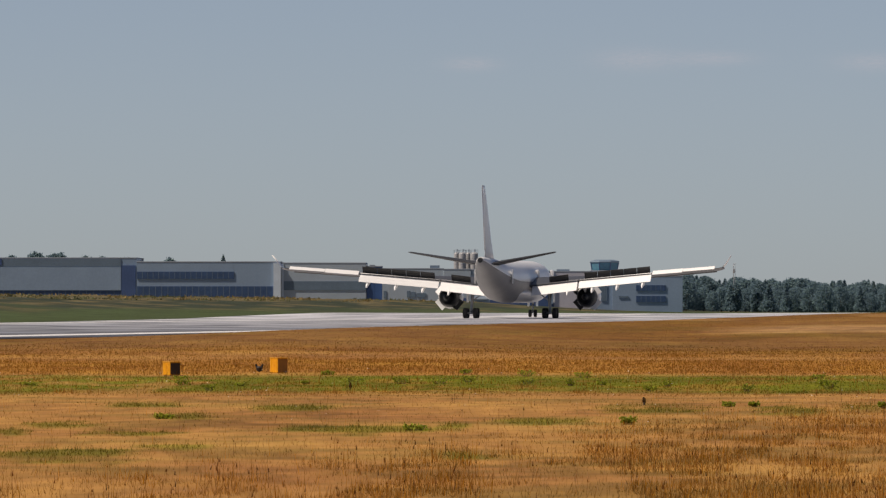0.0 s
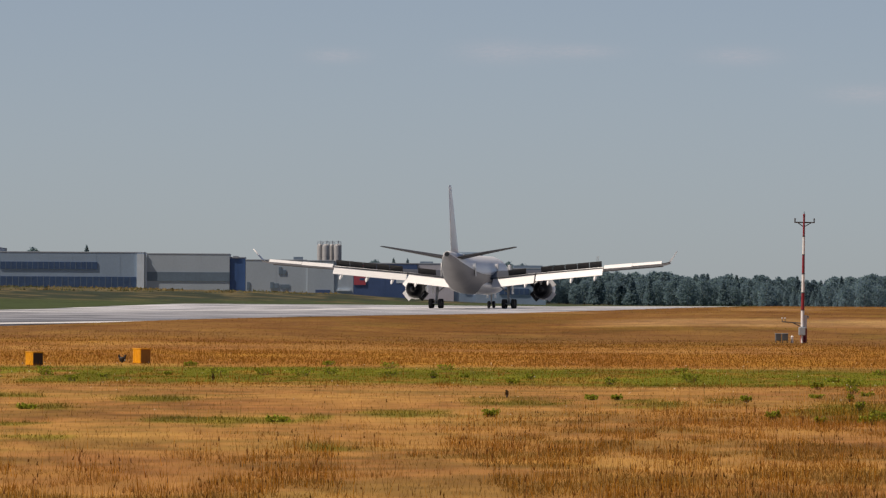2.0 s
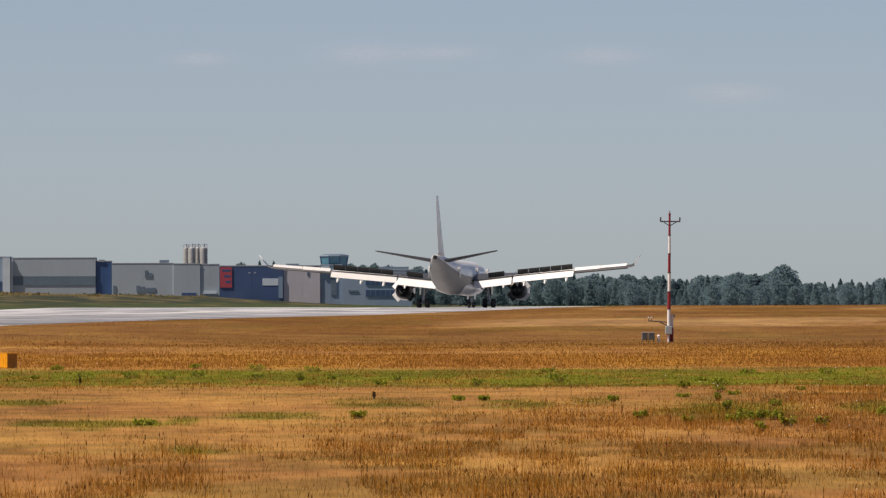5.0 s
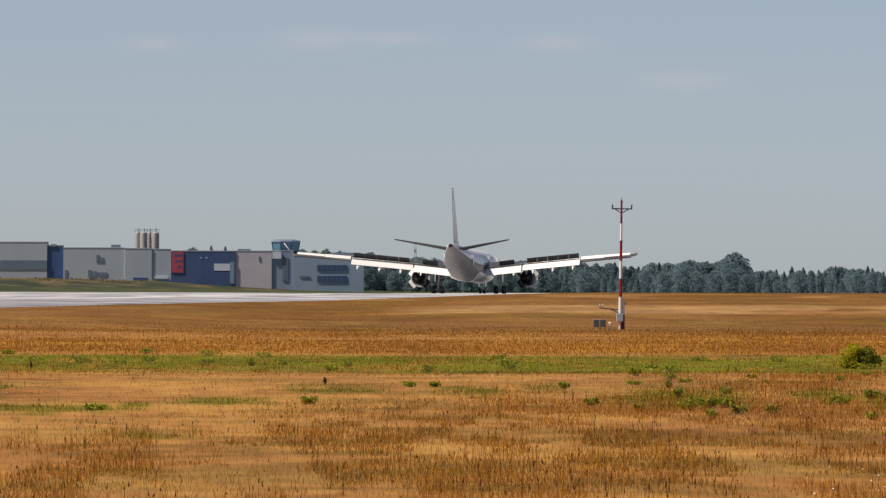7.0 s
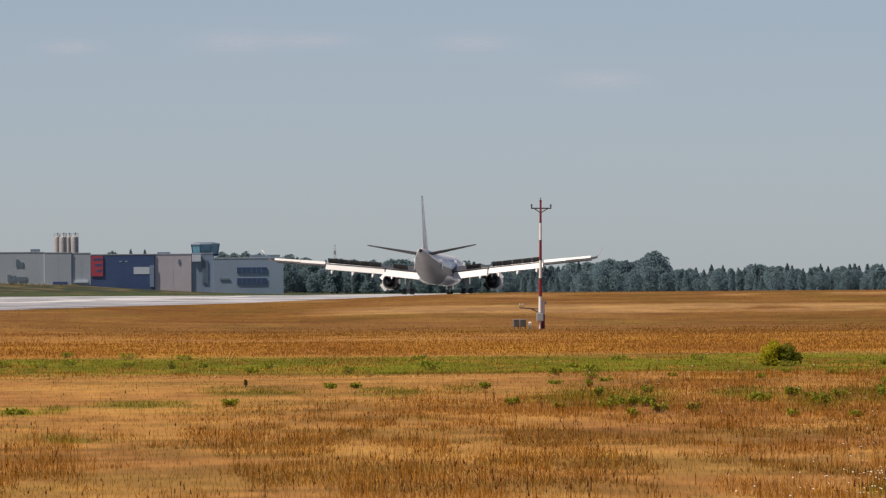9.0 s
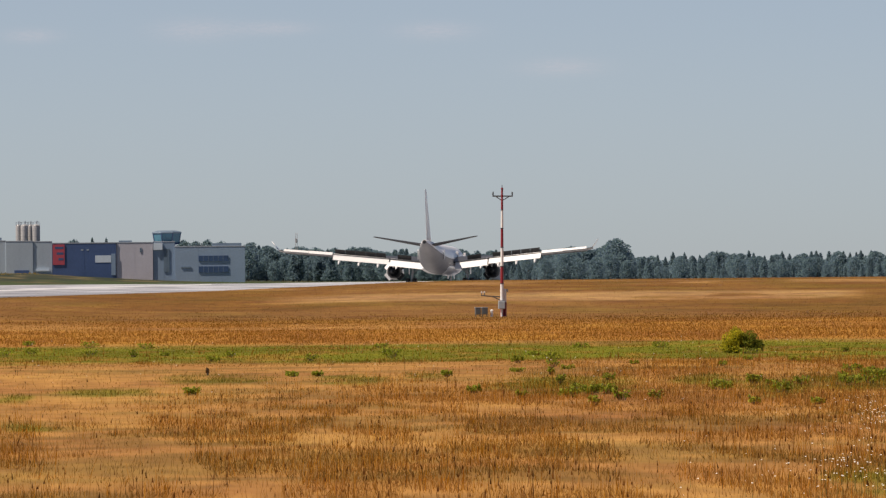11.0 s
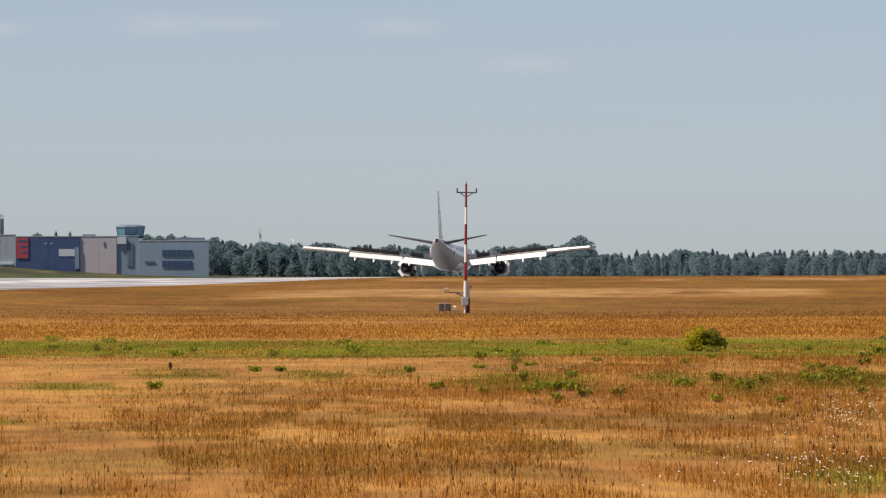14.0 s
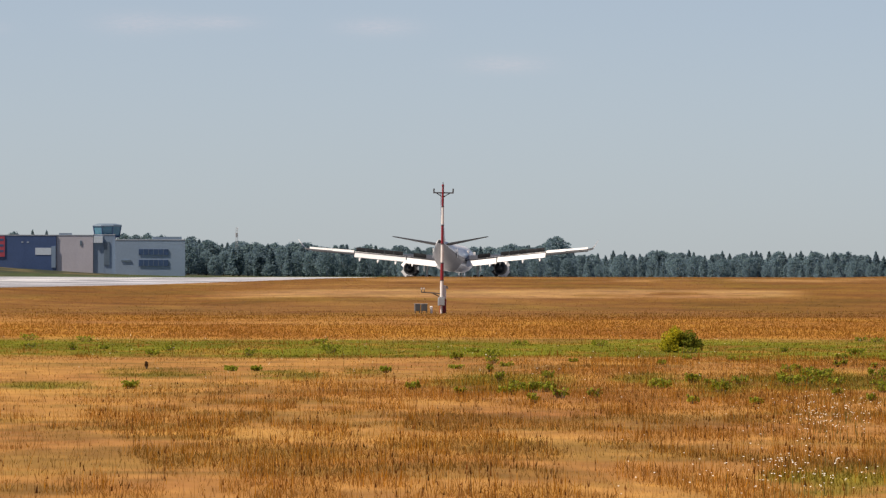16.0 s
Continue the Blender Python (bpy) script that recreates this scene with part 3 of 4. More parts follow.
def leaf_cloud(centres, radii, n, size, tones, flat=0.8):
    """Small leaf faces scattered through blobs: verts, faces, tones."""
    centres, radii = np.array(centres, float), np.array(radii, float)
    w = radii ** 2 / (radii ** 2).sum()
    k = np.random.choice(len(radii), n, p=w)
    d = np.random.normal(size=(n, 3))
    d /= np.linalg.norm(d, axis=1)[:, None]
    rr = radii[k] * (0.55 + 0.62 * rnd(n))
    p = centres[k] + d * rr[:, None] * np.array((1, 1, flat))
    a = np.random.normal(size=(n, 3)) + d * 0.8
    a /= np.linalg.norm(a, axis=1)[:, None]
    t1 = np.cross(a, np.random.normal(size=(n, 3)))
    t1 /= np.linalg.norm(t1, axis=1)[:, None]
    t2 = np.cross(a, t1)
    s = (size * (0.6 + 0.8 * rnd(n)))[:, None]
    v = np.stack([p - t1 * s, p + t2 * s * 0.6, p + t1 * s, p - t2 * s * 0.6], 1).reshape(-1, 3)
    tone = np.array(tones)[np.random.randint(0, len(tones), n)]
    return v, np.arange(4 * n).reshape(-1, 4), jitter(tone, 0.25)


# ---- the airliner ----
def build_aircraft():
    """Twin-engined wide-body; origin on the ground between the main gears, nose towards +x, left wing towards +y."""
    craft = new("airliner")
    tagged(craft, "white twin-engined airliner rolling out with flaps and spoilers out", "airplane")
    secs = [(28.9, 4.2, .06), (28.5, 4.25, .55), (27.6, 4.38, 1.15), (26.2, 4.6, 1.8), (24, 4.8, 2.4), (21.5, 4.9, 2.72), (19, 4.9, 2.82), (6, 4.9, 2.82),
            (-7, 4.9, 2.82), (-11, 4.98, 2.74), (-15, 5.25, 2.5), (-19, 5.72, 2.12), (-23, 6.32, 1.62), (-26.5, 6.95, 1.1), (-28.8, 7.4, .68), (-29.9, 7.62, .42)]
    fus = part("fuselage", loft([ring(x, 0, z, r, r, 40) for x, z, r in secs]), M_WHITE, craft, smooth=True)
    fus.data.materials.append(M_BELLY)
    # grey on the downward faces stands in for the underside's shade
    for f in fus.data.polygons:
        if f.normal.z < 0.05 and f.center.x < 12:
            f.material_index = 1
    part("apu_exhaust", loft([ring(-29.86, 0, 7.62, .34, .34, 16), ring(-30.05, 0, 7.64, .30, .30, 16)]), M_DARKMETAL, fus, "dark round exhaust outlet")
    fair = [(12.5, 3.5, .3, .2), (11, 3.3, 2.0, .75), (8, 3.2, 3.0, 1.05), (0, 3.15, 3.25, 1.1), (-4, 3.2, 3.1, 1.0), (-8, 3.4, 2.2, .75), (-10.5, 3.6, .3, .2)]
    part("belly_fairing", loft([ring(x, 0, z, a, b, 28) for x, z, a, b in fair]), M_WHITE, craft, smooth=True)
    for dx in (22.5, 7.5, -16.5):
        for sgn in (1, -1):
            part("cabin_door", box(dx - .5, dx + .5, sgn * 2.45, sgn * (2.84 if dx > -10 else 2.5), 4.6, 6.5, .06), M_WHITE, fus)
    # fin with rudder
    fin = part("fin", loft([foil(7.2, -16.0, 10.0, 0, .05, 0, upright=True), foil(8.6, -18.0, 7.2, 0, .05, 0, upright=True), foil(17.2, -25.4, 2.8, 0, .06, 0, upright=True), foil(17.45, -26.0, 2.1, 0, .05, 0, upright=True)]), M_WHITE, craft, "tall white swept fin", smooth=True)
    part("rudder", loft([foil(8.9, -23.6, 2.1, 0, .06, 0, upright=True), foil(16.6, -27.1, 1.1, 0, .06, 0, upright=True)]), M_WHITE, fin, smooth=True)
    wing_st = [(2.0, 10.2, 11.7, 4.25, .135, 3.0), (2.9, 9.6, 11.0, 4.3, .13, 3.0), (9.5, 5.4, 7.0, 5.05, .115, 1.8), (19.6, -0.9, 4.6, 5.95, .105, -2.6), (28.9, -6.6, 2.9, 6.66, .10, -5.0), (29.6, -7.2, 2.3, 6.80, .095, -5.0)]
    for sgn, side in ((1, "left"), (-1, "right")):
        flip = lambda rs: [[(x, sgn * y, z) for x, y, z in r] for r in rs]
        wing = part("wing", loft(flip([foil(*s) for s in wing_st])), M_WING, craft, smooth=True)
        part("winglet", loft(flip([foil(29.5, -7.2, 2.3, 6.78, .10, -1), foil(30.05, -8.1, 1.6, 7.4, .16, 0), foil(30.75, -9.1, .9, 8.35, .18, 0)])), M_WHITE, wing, smooth=True)

        def te(y):
            k = [(s[0], s[1] - s[2], s[3]) for s in wing_st]
            return np.interp(y, [q[0] for q in k], [q[1] for q in k]), np.interp(y, [q[0] for q in k], [q[2] for q in k])

        def panel(name, ya, yb, f0, f1, z0, z1, thick, material, label="", parent=wing):
            """A plate along the trailing edge: f from the edge (ahead plus), z over it."""
            rings = []
            for y in (ya, (ya + yb) / 2, yb):
                ex, ez = te(y)
                rings.append([(ex + f0, sgn * y, ez + z0), (ex + (f0 + f1) / 2, sgn * y, ez + (z0 + z1) / 2 + thick), (ex + f1, sgn * y, ez + z1 + .02), (ex + f1, sgn * y, ez + z1), (ex + (f0 + f1) / 2, sgn * y, ez + (z0 + z1) / 2 - thick * .4), (ex + f0, sgn * y, ez + z0 - thick)])
            return part(name, loft(rings), material, parent, label)

        panel("flap", 3.1, 9.2, 0.5, -1.25, 0.15, -1.32, .1, M_FLAP, "white lowered inner flap")
        panel("flap", 9.45, 19.6, 0.5, -1.15, 0.14, -1.06, .09, M_FLAP, "white lowered outer flap")
        panel("aileron", 19.75, 24.0, 0.7, -.45, 0.36, -.16, .05, M_FLAP, "white drooped aileron")
        panel("aileron", 24.05, 28.5, 0.6, -.35, 0.32, -.08, .05, M_FLAP, "white drooped aileron")
        lead = lambda y: (np.interp(y, [q[0] for q in wing_st], [q[1] for q in wing_st]), te(y)[1])
        rings = []
        for y in (10.4, 19.6, 28.4):
            lx, lz = lead(y)
            rings.append([(lx + .7, sgn * y, lz - .50), (lx + .35, sgn * y, lz - .10), (lx - .5, sgn * y, lz + .05), (lx - .5, sgn * y, lz - .05), (lx + .3, sgn * y, lz - .42)])
        # slat coloured dark to draw the wing's shaded lower edge
        part("slat", loft(rings), M_COWL_SHADE, wing, "lowered leading edge slat")
        for ya, yb in ((5.3, 7.9), (10.1, 11.9), (11.95, 13.75), (13.8, 15.6), (15.65, 17.45), (17.5, 19.35)):
            panel("spoiler", ya, yb, 0.95, .45, 0.12, .98, .03, M_COWL_SHADE, "raised dark spoiler panel")
        for y in (8.0, 11.4, 14.9, 18.5):
            ex, ez = te(y)
            part("flap_track_fairing", loft([ring(ex + 2.5, sgn * y, ez - .35, .04, .04, 10), ring(ex + 1.3, sgn * y, ez - .6, .22, .34, 10), ring(ex - .5, sgn * y, ez - 1.15, .24, .38, 10), ring(ex - 1.3, sgn * y, ez - 1.5, .18, .26, 10), ring(ex - 2.0, sgn * y, ez - 1.8, .04, .05, 10)]), M_FLAP, wing, smooth=True)
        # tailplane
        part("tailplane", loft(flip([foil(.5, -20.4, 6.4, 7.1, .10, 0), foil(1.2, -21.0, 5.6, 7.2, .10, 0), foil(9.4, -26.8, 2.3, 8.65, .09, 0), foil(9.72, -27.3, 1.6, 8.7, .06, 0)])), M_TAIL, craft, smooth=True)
        # engine
        ey, ez = sgn * 9.37, 2.85
        eng = part("engine", loft([ring(10.9, ey, ez, 1.28, 1.28, 32), ring(11.1, ey, ez, 1.38, 1.38, 32), ring(10.4, ey, ez, 1.52, 1.52, 32), ring(8.6, ey, ez, 1.55, 1.55, 32), ring(7.3, ey, ez, 1.45, 1.45, 32)]), M_WHITE, craft, "white engine nacelle", smooth=True)
        part("exhaust_cowl", loft([ring(7.32, ey, ez, 1.40, 1.40, 32), ring(6.4, ey, ez, 1.28, 1.28, 32), ring(5.4, ey, ez, 1.05, 1.05, 32)]), M_COWL_SHADE, eng, "dark aft cowl", smooth=True)
        part("nozzle", loft([ring(5.5, ey, ez, .98, .98, 28), ring(5.25, ey, ez, .95, .95, 28), ring(5.3, ey, ez, .55, .55, 28), ring(4.6, ey, ez, .4, .4, 28), ring(4.0, ey, ez, .08, .08, 28)]), M_DARKMETAL, eng, "dark exhaust nozzle", smooth=True)
        # outboard doors white as if lit, inboard ones dark as if shaded
        for q in (40, 140, 220, 320):
            m = pose(7.4, ey, ez, q, 0, 0) @ pose(0, 1.42, 0, 0, 0, 58)
            part("reverser_door", box(-.8, .6, -.06, .06, -.74, .74, .05, m=m), M_WHITE if math.cos(radians(q)) * sgn > 0 else M_COWL_SHADE, eng, "opened thrust reverser door")
        part("pylon", loft([[(10.2, ey - .18, 4.2), (10.2, ey + .18, 4.2), (9.6, ey + .2, 4.75), (9.6, ey - .2, 4.75)], [(5.2, ey - .12, 3.5), (5.2, ey + .12, 3.5), (3.0, ey + .15, 4.9), (3.0, ey - .15, 4.9)]]), M_WHITE, eng)
        # main gear
        gy = sgn * 5.34
        gear = part("main_gear", rod((0, gy, .75), (.15, gy - sgn * .25, 4.1), .19, .24), M_STEEL, craft, "main landing gear leg")
        part("side_brace", rod((0, gy, 2.2), (.2, gy - sgn * 2.0, 3.7), .09), M_STEEL, gear)
        part("drag_brace", rod((0, gy, 2.0), (1.6, gy, 3.9), .09), M_STEEL, gear)
        part("bogie_beam", rod((-1.05, gy, .7), (1.05, gy, .7), .14), M_STEEL, gear)
        part("gear_door", box(-.9, .9, gy + sgn * .45, gy + sgn * .52, 2.1, 4.3, .03), M_WHITE, gear, "white gear door")
        for ax in (-.99, .99):
            part("axle", rod((ax, gy - .75, .7), (ax, gy + .75, .7), .08), M_STEEL, gear)
            for wy in (-.68, .68):
                wheel(gear, ax, gy + wy, .70, .52)
    nose = part("nose_gear", rod((22.2, 0, .67), (22.4, 0, 2.6), .12, .15), M_STEEL, craft, "nose landing gear leg")
    part("drag_brace", rod((22.2, 0, 1.3), (23.6, 0, 2.6), .06), M_STEEL, nose)
    part("nose_gear_door", box(21.3, 23.4, .55, .6, 1.6, 2.5, .02), M_WHITE, nose)
    part("nose_gear_door", box(21.3, 23.4, -.6, -.55, 1.6, 2.5, .02), M_WHITE, nose)
    for wy in (-.36, .36):
        wheel(nose, 22.2, wy, .525, .38, .12)
    return craft


def wheel(parent, x, y, r, w, lift=0.0):
    """A rounded tyre with its rim."""
    n, prof = 24, [(-.5, .62), (-.5, .86), (-.36, .97), (0, 1.0), (.36, .97), (.5, .86), (.5, .62)]
    rings = [[(x + r * k * math.cos(2 * math.pi * i / n), y + w * p, lift + r + r * k * math.sin(2 * math.pi * i / n)) for i in range(n)] for p, k in prof]
    tyre = part("tyre", loft(rings), M_TYRE, parent, smooth=True)
    part("rim", rod((x, y - w * .46, lift + r), (x, y + w * .46, lift + r), r * .6, n=20), M_RIM, tyre)


airliner = build_aircraft()


# ---- buildings ----
def block(name, b0, b1, top, base, d, depth, material, label, roof=True, group=""):
    """A flat-roofed hall by bearings b0 to b1, its front d metres ahead; returns it with its front's numbers."""
    x0, x1 = across(b0, d), across(b1, d)
    z1, z0 = up(top, d), min(up(base, d), 0.0) - 1.0
    root = new(name)
    root.location = (x0, d, z0)
    tagged(root, label, "building", group)
    w, h = x1 - x0, z1 - z0
    part("wall", box(0, w, 0, depth, 0, h, 0), material, root)
    if roof:
        part("roof", box(-.05, w + .05, -.06, depth + .06, h, h + .35, .05), M_ROOF, root, "dark flat roof edge")
    n = max(2, int(w / 6))
    for i in range(1, n):
        part("panel_joint", box(w * i / n - .05, w * i / n + .05, -.02, .02, .2, h - .2), material, root)
    return root, x0, z0, d


def front(name, info, b0, b1, v0, v1, material, depth=.12, label="", bars=0, frame_m=None):
    """A field on a hall's front, by bearings and slopes, slightly proud, with mullions if wanted."""
    root, x0, z0, d = info
    xa, xb, za, zb = across(b0, d) - x0, across(b1, d) - x0, up(v1, d) - z0, up(v0, d) - z0
    ob = part(name, box(xa, xb, -depth, .05, za, zb), material, root, label)
    for i in range(1, bars):
        x = xa + (xb - xa) * i / bars
        part("mullion", box(x - .07, x + .07, -depth - .03, -depth + .02, za, zb), frame_m or M_STRIP, ob)
    return ob


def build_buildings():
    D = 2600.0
    h = block("cargo_hall", -520, 242, 458, 535, D + .8, 60, M_CLAD_B, "long low cargo hall tinted haze blue, with a dark base")
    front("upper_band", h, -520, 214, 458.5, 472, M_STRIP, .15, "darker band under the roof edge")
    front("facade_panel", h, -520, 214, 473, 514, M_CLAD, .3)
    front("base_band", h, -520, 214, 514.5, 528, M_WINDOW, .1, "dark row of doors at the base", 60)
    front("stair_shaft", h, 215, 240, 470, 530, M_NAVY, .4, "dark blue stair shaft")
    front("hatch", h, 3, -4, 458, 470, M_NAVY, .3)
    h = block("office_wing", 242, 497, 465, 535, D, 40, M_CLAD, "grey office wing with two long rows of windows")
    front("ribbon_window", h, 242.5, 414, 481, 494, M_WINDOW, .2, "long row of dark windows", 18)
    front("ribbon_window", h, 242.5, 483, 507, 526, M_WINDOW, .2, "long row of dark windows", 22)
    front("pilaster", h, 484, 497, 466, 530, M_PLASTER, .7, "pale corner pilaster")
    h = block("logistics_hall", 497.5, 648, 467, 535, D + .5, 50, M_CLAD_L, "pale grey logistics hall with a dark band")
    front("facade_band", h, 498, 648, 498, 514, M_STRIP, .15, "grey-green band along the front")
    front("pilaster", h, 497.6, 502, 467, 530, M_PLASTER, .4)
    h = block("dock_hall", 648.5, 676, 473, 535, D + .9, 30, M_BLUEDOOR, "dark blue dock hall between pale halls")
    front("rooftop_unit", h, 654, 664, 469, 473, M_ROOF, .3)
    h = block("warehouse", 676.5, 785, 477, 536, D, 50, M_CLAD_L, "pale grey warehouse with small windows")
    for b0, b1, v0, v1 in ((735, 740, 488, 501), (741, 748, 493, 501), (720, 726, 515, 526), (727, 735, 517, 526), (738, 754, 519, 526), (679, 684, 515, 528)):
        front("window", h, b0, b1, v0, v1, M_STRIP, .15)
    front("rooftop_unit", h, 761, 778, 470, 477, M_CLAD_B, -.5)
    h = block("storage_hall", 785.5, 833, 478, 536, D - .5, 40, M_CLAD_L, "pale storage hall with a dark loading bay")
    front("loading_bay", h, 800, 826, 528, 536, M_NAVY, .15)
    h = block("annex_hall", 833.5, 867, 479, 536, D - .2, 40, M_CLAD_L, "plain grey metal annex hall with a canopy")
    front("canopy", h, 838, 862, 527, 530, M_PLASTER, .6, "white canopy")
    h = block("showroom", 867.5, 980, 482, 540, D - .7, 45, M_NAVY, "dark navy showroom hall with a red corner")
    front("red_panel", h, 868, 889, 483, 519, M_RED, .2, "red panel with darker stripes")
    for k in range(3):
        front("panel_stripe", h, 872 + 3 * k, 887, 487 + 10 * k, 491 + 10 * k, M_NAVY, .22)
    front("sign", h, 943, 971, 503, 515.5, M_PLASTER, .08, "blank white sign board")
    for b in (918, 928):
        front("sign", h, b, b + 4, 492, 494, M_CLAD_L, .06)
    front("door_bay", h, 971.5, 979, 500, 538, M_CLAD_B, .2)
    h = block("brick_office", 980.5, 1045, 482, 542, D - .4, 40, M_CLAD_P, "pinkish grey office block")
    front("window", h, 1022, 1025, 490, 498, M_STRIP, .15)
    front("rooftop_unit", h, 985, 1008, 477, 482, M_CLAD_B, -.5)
    h = block("link_block", 1045.5, 1084, 481, 545, D, 35, M_CLAD_B, "haze-blue tinted link block with tall glazing")
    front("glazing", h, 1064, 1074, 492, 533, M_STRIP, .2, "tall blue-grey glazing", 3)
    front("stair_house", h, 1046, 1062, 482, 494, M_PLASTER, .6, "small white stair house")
    h = block("terminal_office", 1084, 1208, 490, 556, D - 1.0, 45, M_CLAD, "pale haze-tinted office block with two window bands")
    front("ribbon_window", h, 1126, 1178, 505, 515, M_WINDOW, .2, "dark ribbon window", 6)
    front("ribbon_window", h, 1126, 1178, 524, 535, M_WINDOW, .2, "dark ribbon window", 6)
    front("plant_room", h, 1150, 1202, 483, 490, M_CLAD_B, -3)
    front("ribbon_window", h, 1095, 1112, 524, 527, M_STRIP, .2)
    # control tower
    d = D + 40
    tower = new("control_tower")
    x = across(1070, d)
    tower.location = (x, d, -1)
    tagged(tower, "squat control tower with a teal glazed cab", "tower")
    zt = up(461.5, d) + 1
    part("shaft", box(-1.5, 2.4, -2.2, 2.2, 0, zt - 3.6, .1), M_STRIP, tower, "blue-grey tower shaft")
    part("stair_core", box(-3.6, -1.6, -2.0, 2.0, 0, zt - 4.6, .1), M_PLASTER, tower, "white stair core")
    oct_ = lambda r, z: [(r * math.cos(math.pi / 8 + k * math.pi / 4), r * math.sin(math.pi / 8 + k * math.pi / 4), z) for k in range(8)]
    cab = part("cab", loft([oct_(3.75, zt - 3.2), oct_(4.2, zt - .6)]), M_TEAL, tower, "teal tinted glazed cab")
    for k in range(8):
        p, q = oct_(3.8, zt - 3.2)[k], oct_(4.25, zt - .6)[k]
        part("mullion", rod(p, q, .13, n=6), M_NAVY, cab)
    part("cab_roof", loft([oct_(4.4, zt - .6), oct_(4.5, zt - .35), oct_(4.3, zt - .1), oct_(2.6, zt + .25)]), M_STRIP, tower, "low domed dark cab roof")
    part("gallery", loft([oct_(3.6, zt - 3.7), oct_(4.1, zt - 3.2)]), M_NAVY, tower, "dark gallery under the cab")
    # silos
    for b, rr, back in ((808, 5.0, 1.5), (818.5, 6.6, 0), (829, 5.2, 4.5), (839, 7.0, 0)):
        d = D + 60 + back
        silo = new("silo")
        r = rr / UNIT * d
        silo.location = (across(b, d), d, 0)
        tagged(silo, "tall pale grey metal silo behind the halls", "silo", "row of silos")
        zt = up(447, d)
        part("drum", rod((0, 0, 0), (0, 0, zt - .4), r, n=28), M_SILO, silo, smooth=False)
        for k in range(1, 7):
            part("hoop", rod((0, 0, zt - k * 1.7 - .04), (0, 0, zt - k * 1.7 + .04), r + .03, n=28), M_SILO, silo)
        part("cone_top", rod((0, 0, zt - .4), (0, 0, zt), r, r * .55, n=28), M_SILO, silo)
        part("vent", rod((r * .2, 0, zt - .1), (r * .2, 0, zt + .95), r * .16, n=10), M_ROOF, silo)
        part("guard_rail", loft([ring_flat(0, 0, zt + .62, r * .95), ring_flat(0, 0, zt + .70, r * .95)], close=False), M_ROOF, silo)
        for k in range(8):
            a = k * math.pi / 4
            part("rail_post", rod((r * .95 * math.cos(a), r * .95 * math.sin(a), zt - .4), (r * .95 * math.cos(a), r * .95 * math.sin(a), zt + .7), .05, n=5), M_ROOF, silo)
    # lattice antenna far off
    d = D + 300
    ant = new("radio_mast")
    x = across(1299, d)
    ant.location = (x, d, -1)
    tagged(ant, "thin grey lattice radio mast beyond the trees", "mast")
    zt = up(466, d) + 1
    for k in range(3):
        a = 2 * math.pi * k / 3
        part("leg", rod((.5 * math.cos(a), .5 * math.sin(a), 0), (.3 * math.cos(a), .3 * math.sin(a), zt), .06, n=6), M_SILO, ant)
    for k in range(18):
        a, b_ = 2 * math.pi * k / 3, 2 * math.pi * (k + 1) / 3
        z = zt * k / 18
        part("brace", rod((.45 * math.cos(a), .45 * math.sin(a), z), (.45 * math.cos(b_), .45 * math.sin(b_), z + zt / 18), .035, n=5), M_SILO, ant)
    part("antenna_head", box(-.35, .35, -.35, .35, zt - 3, zt - 1.8, .05), M_SILO, ant)


def ring_flat(x, y, z, r, n=20):
    return [(x + r * math.cos(2 * math.pi * i / n), y + r * math.sin(2 * math.pi * i / n), z) for i in range(n)]


build_buildings()


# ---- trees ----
# leaf tones lifted and blued to carry the distance haze
HAZE_GREENS = [(0.16, 0.245, 0.29), (0.17, 0.265, 0.275), (0.185, 0.275, 0.27), (0.155, 0.235, 0.295)]


def crown_leaves(profile, n, size, rs):
    """Leaves filling a crown whose half width at height z is profile(z), with a lumpy outline."""
    z = 0.7 + 9.4 * rs.rand(n)
    a = rs.rand(n) * 2 * np.pi
    ph = rs.rand(6) * 6.28
    lump = 1 + .16 * np.sin(2 * a + ph[0] + .9 * z) + .13 * np.sin(3 * a + ph[1] - 1.5 * z) + .10 * np.sin(5 * a + ph[2] + 2.6 * z) + .08 * np.sin(ph[3] + 4.1 * z + a)
    rad = profile(z) * lump * (1 - .75 * rs.rand(n) ** 2.2) * (1 + .18 * rs.rand(n))
    p = np.stack([np.cos(a) * rad, np.sin(a) * rad, z + .25 * rs.normal(size=n)], 1)
    nrm = rs.normal(size=(n, 3))
    nrm /= np.linalg.norm(nrm, axis=1)[:, None]
    t1 = np.cross(nrm, rs.normal(size=(n, 3)))
    t1 /= np.linalg.norm(t1, axis=1)[:, None]
    t2 = np.cross(nrm, t1)
    k = (size * (.6 + .8 * rs.rand(n)))[:, None]
    v = np.stack([p - t1 * k, p + t2 * k * .65, p + t1 * k, p - t2 * k * .65], 1).reshape(-1, 3)
    tone = np.array(HAZE_GREENS)[rs.randint(0, len(HAZE_GREENS), n)] * (1 + .12 * (rs.rand(n, 1) - .5))
    return v, np.arange(4 * n).reshape(-1, 4), tone


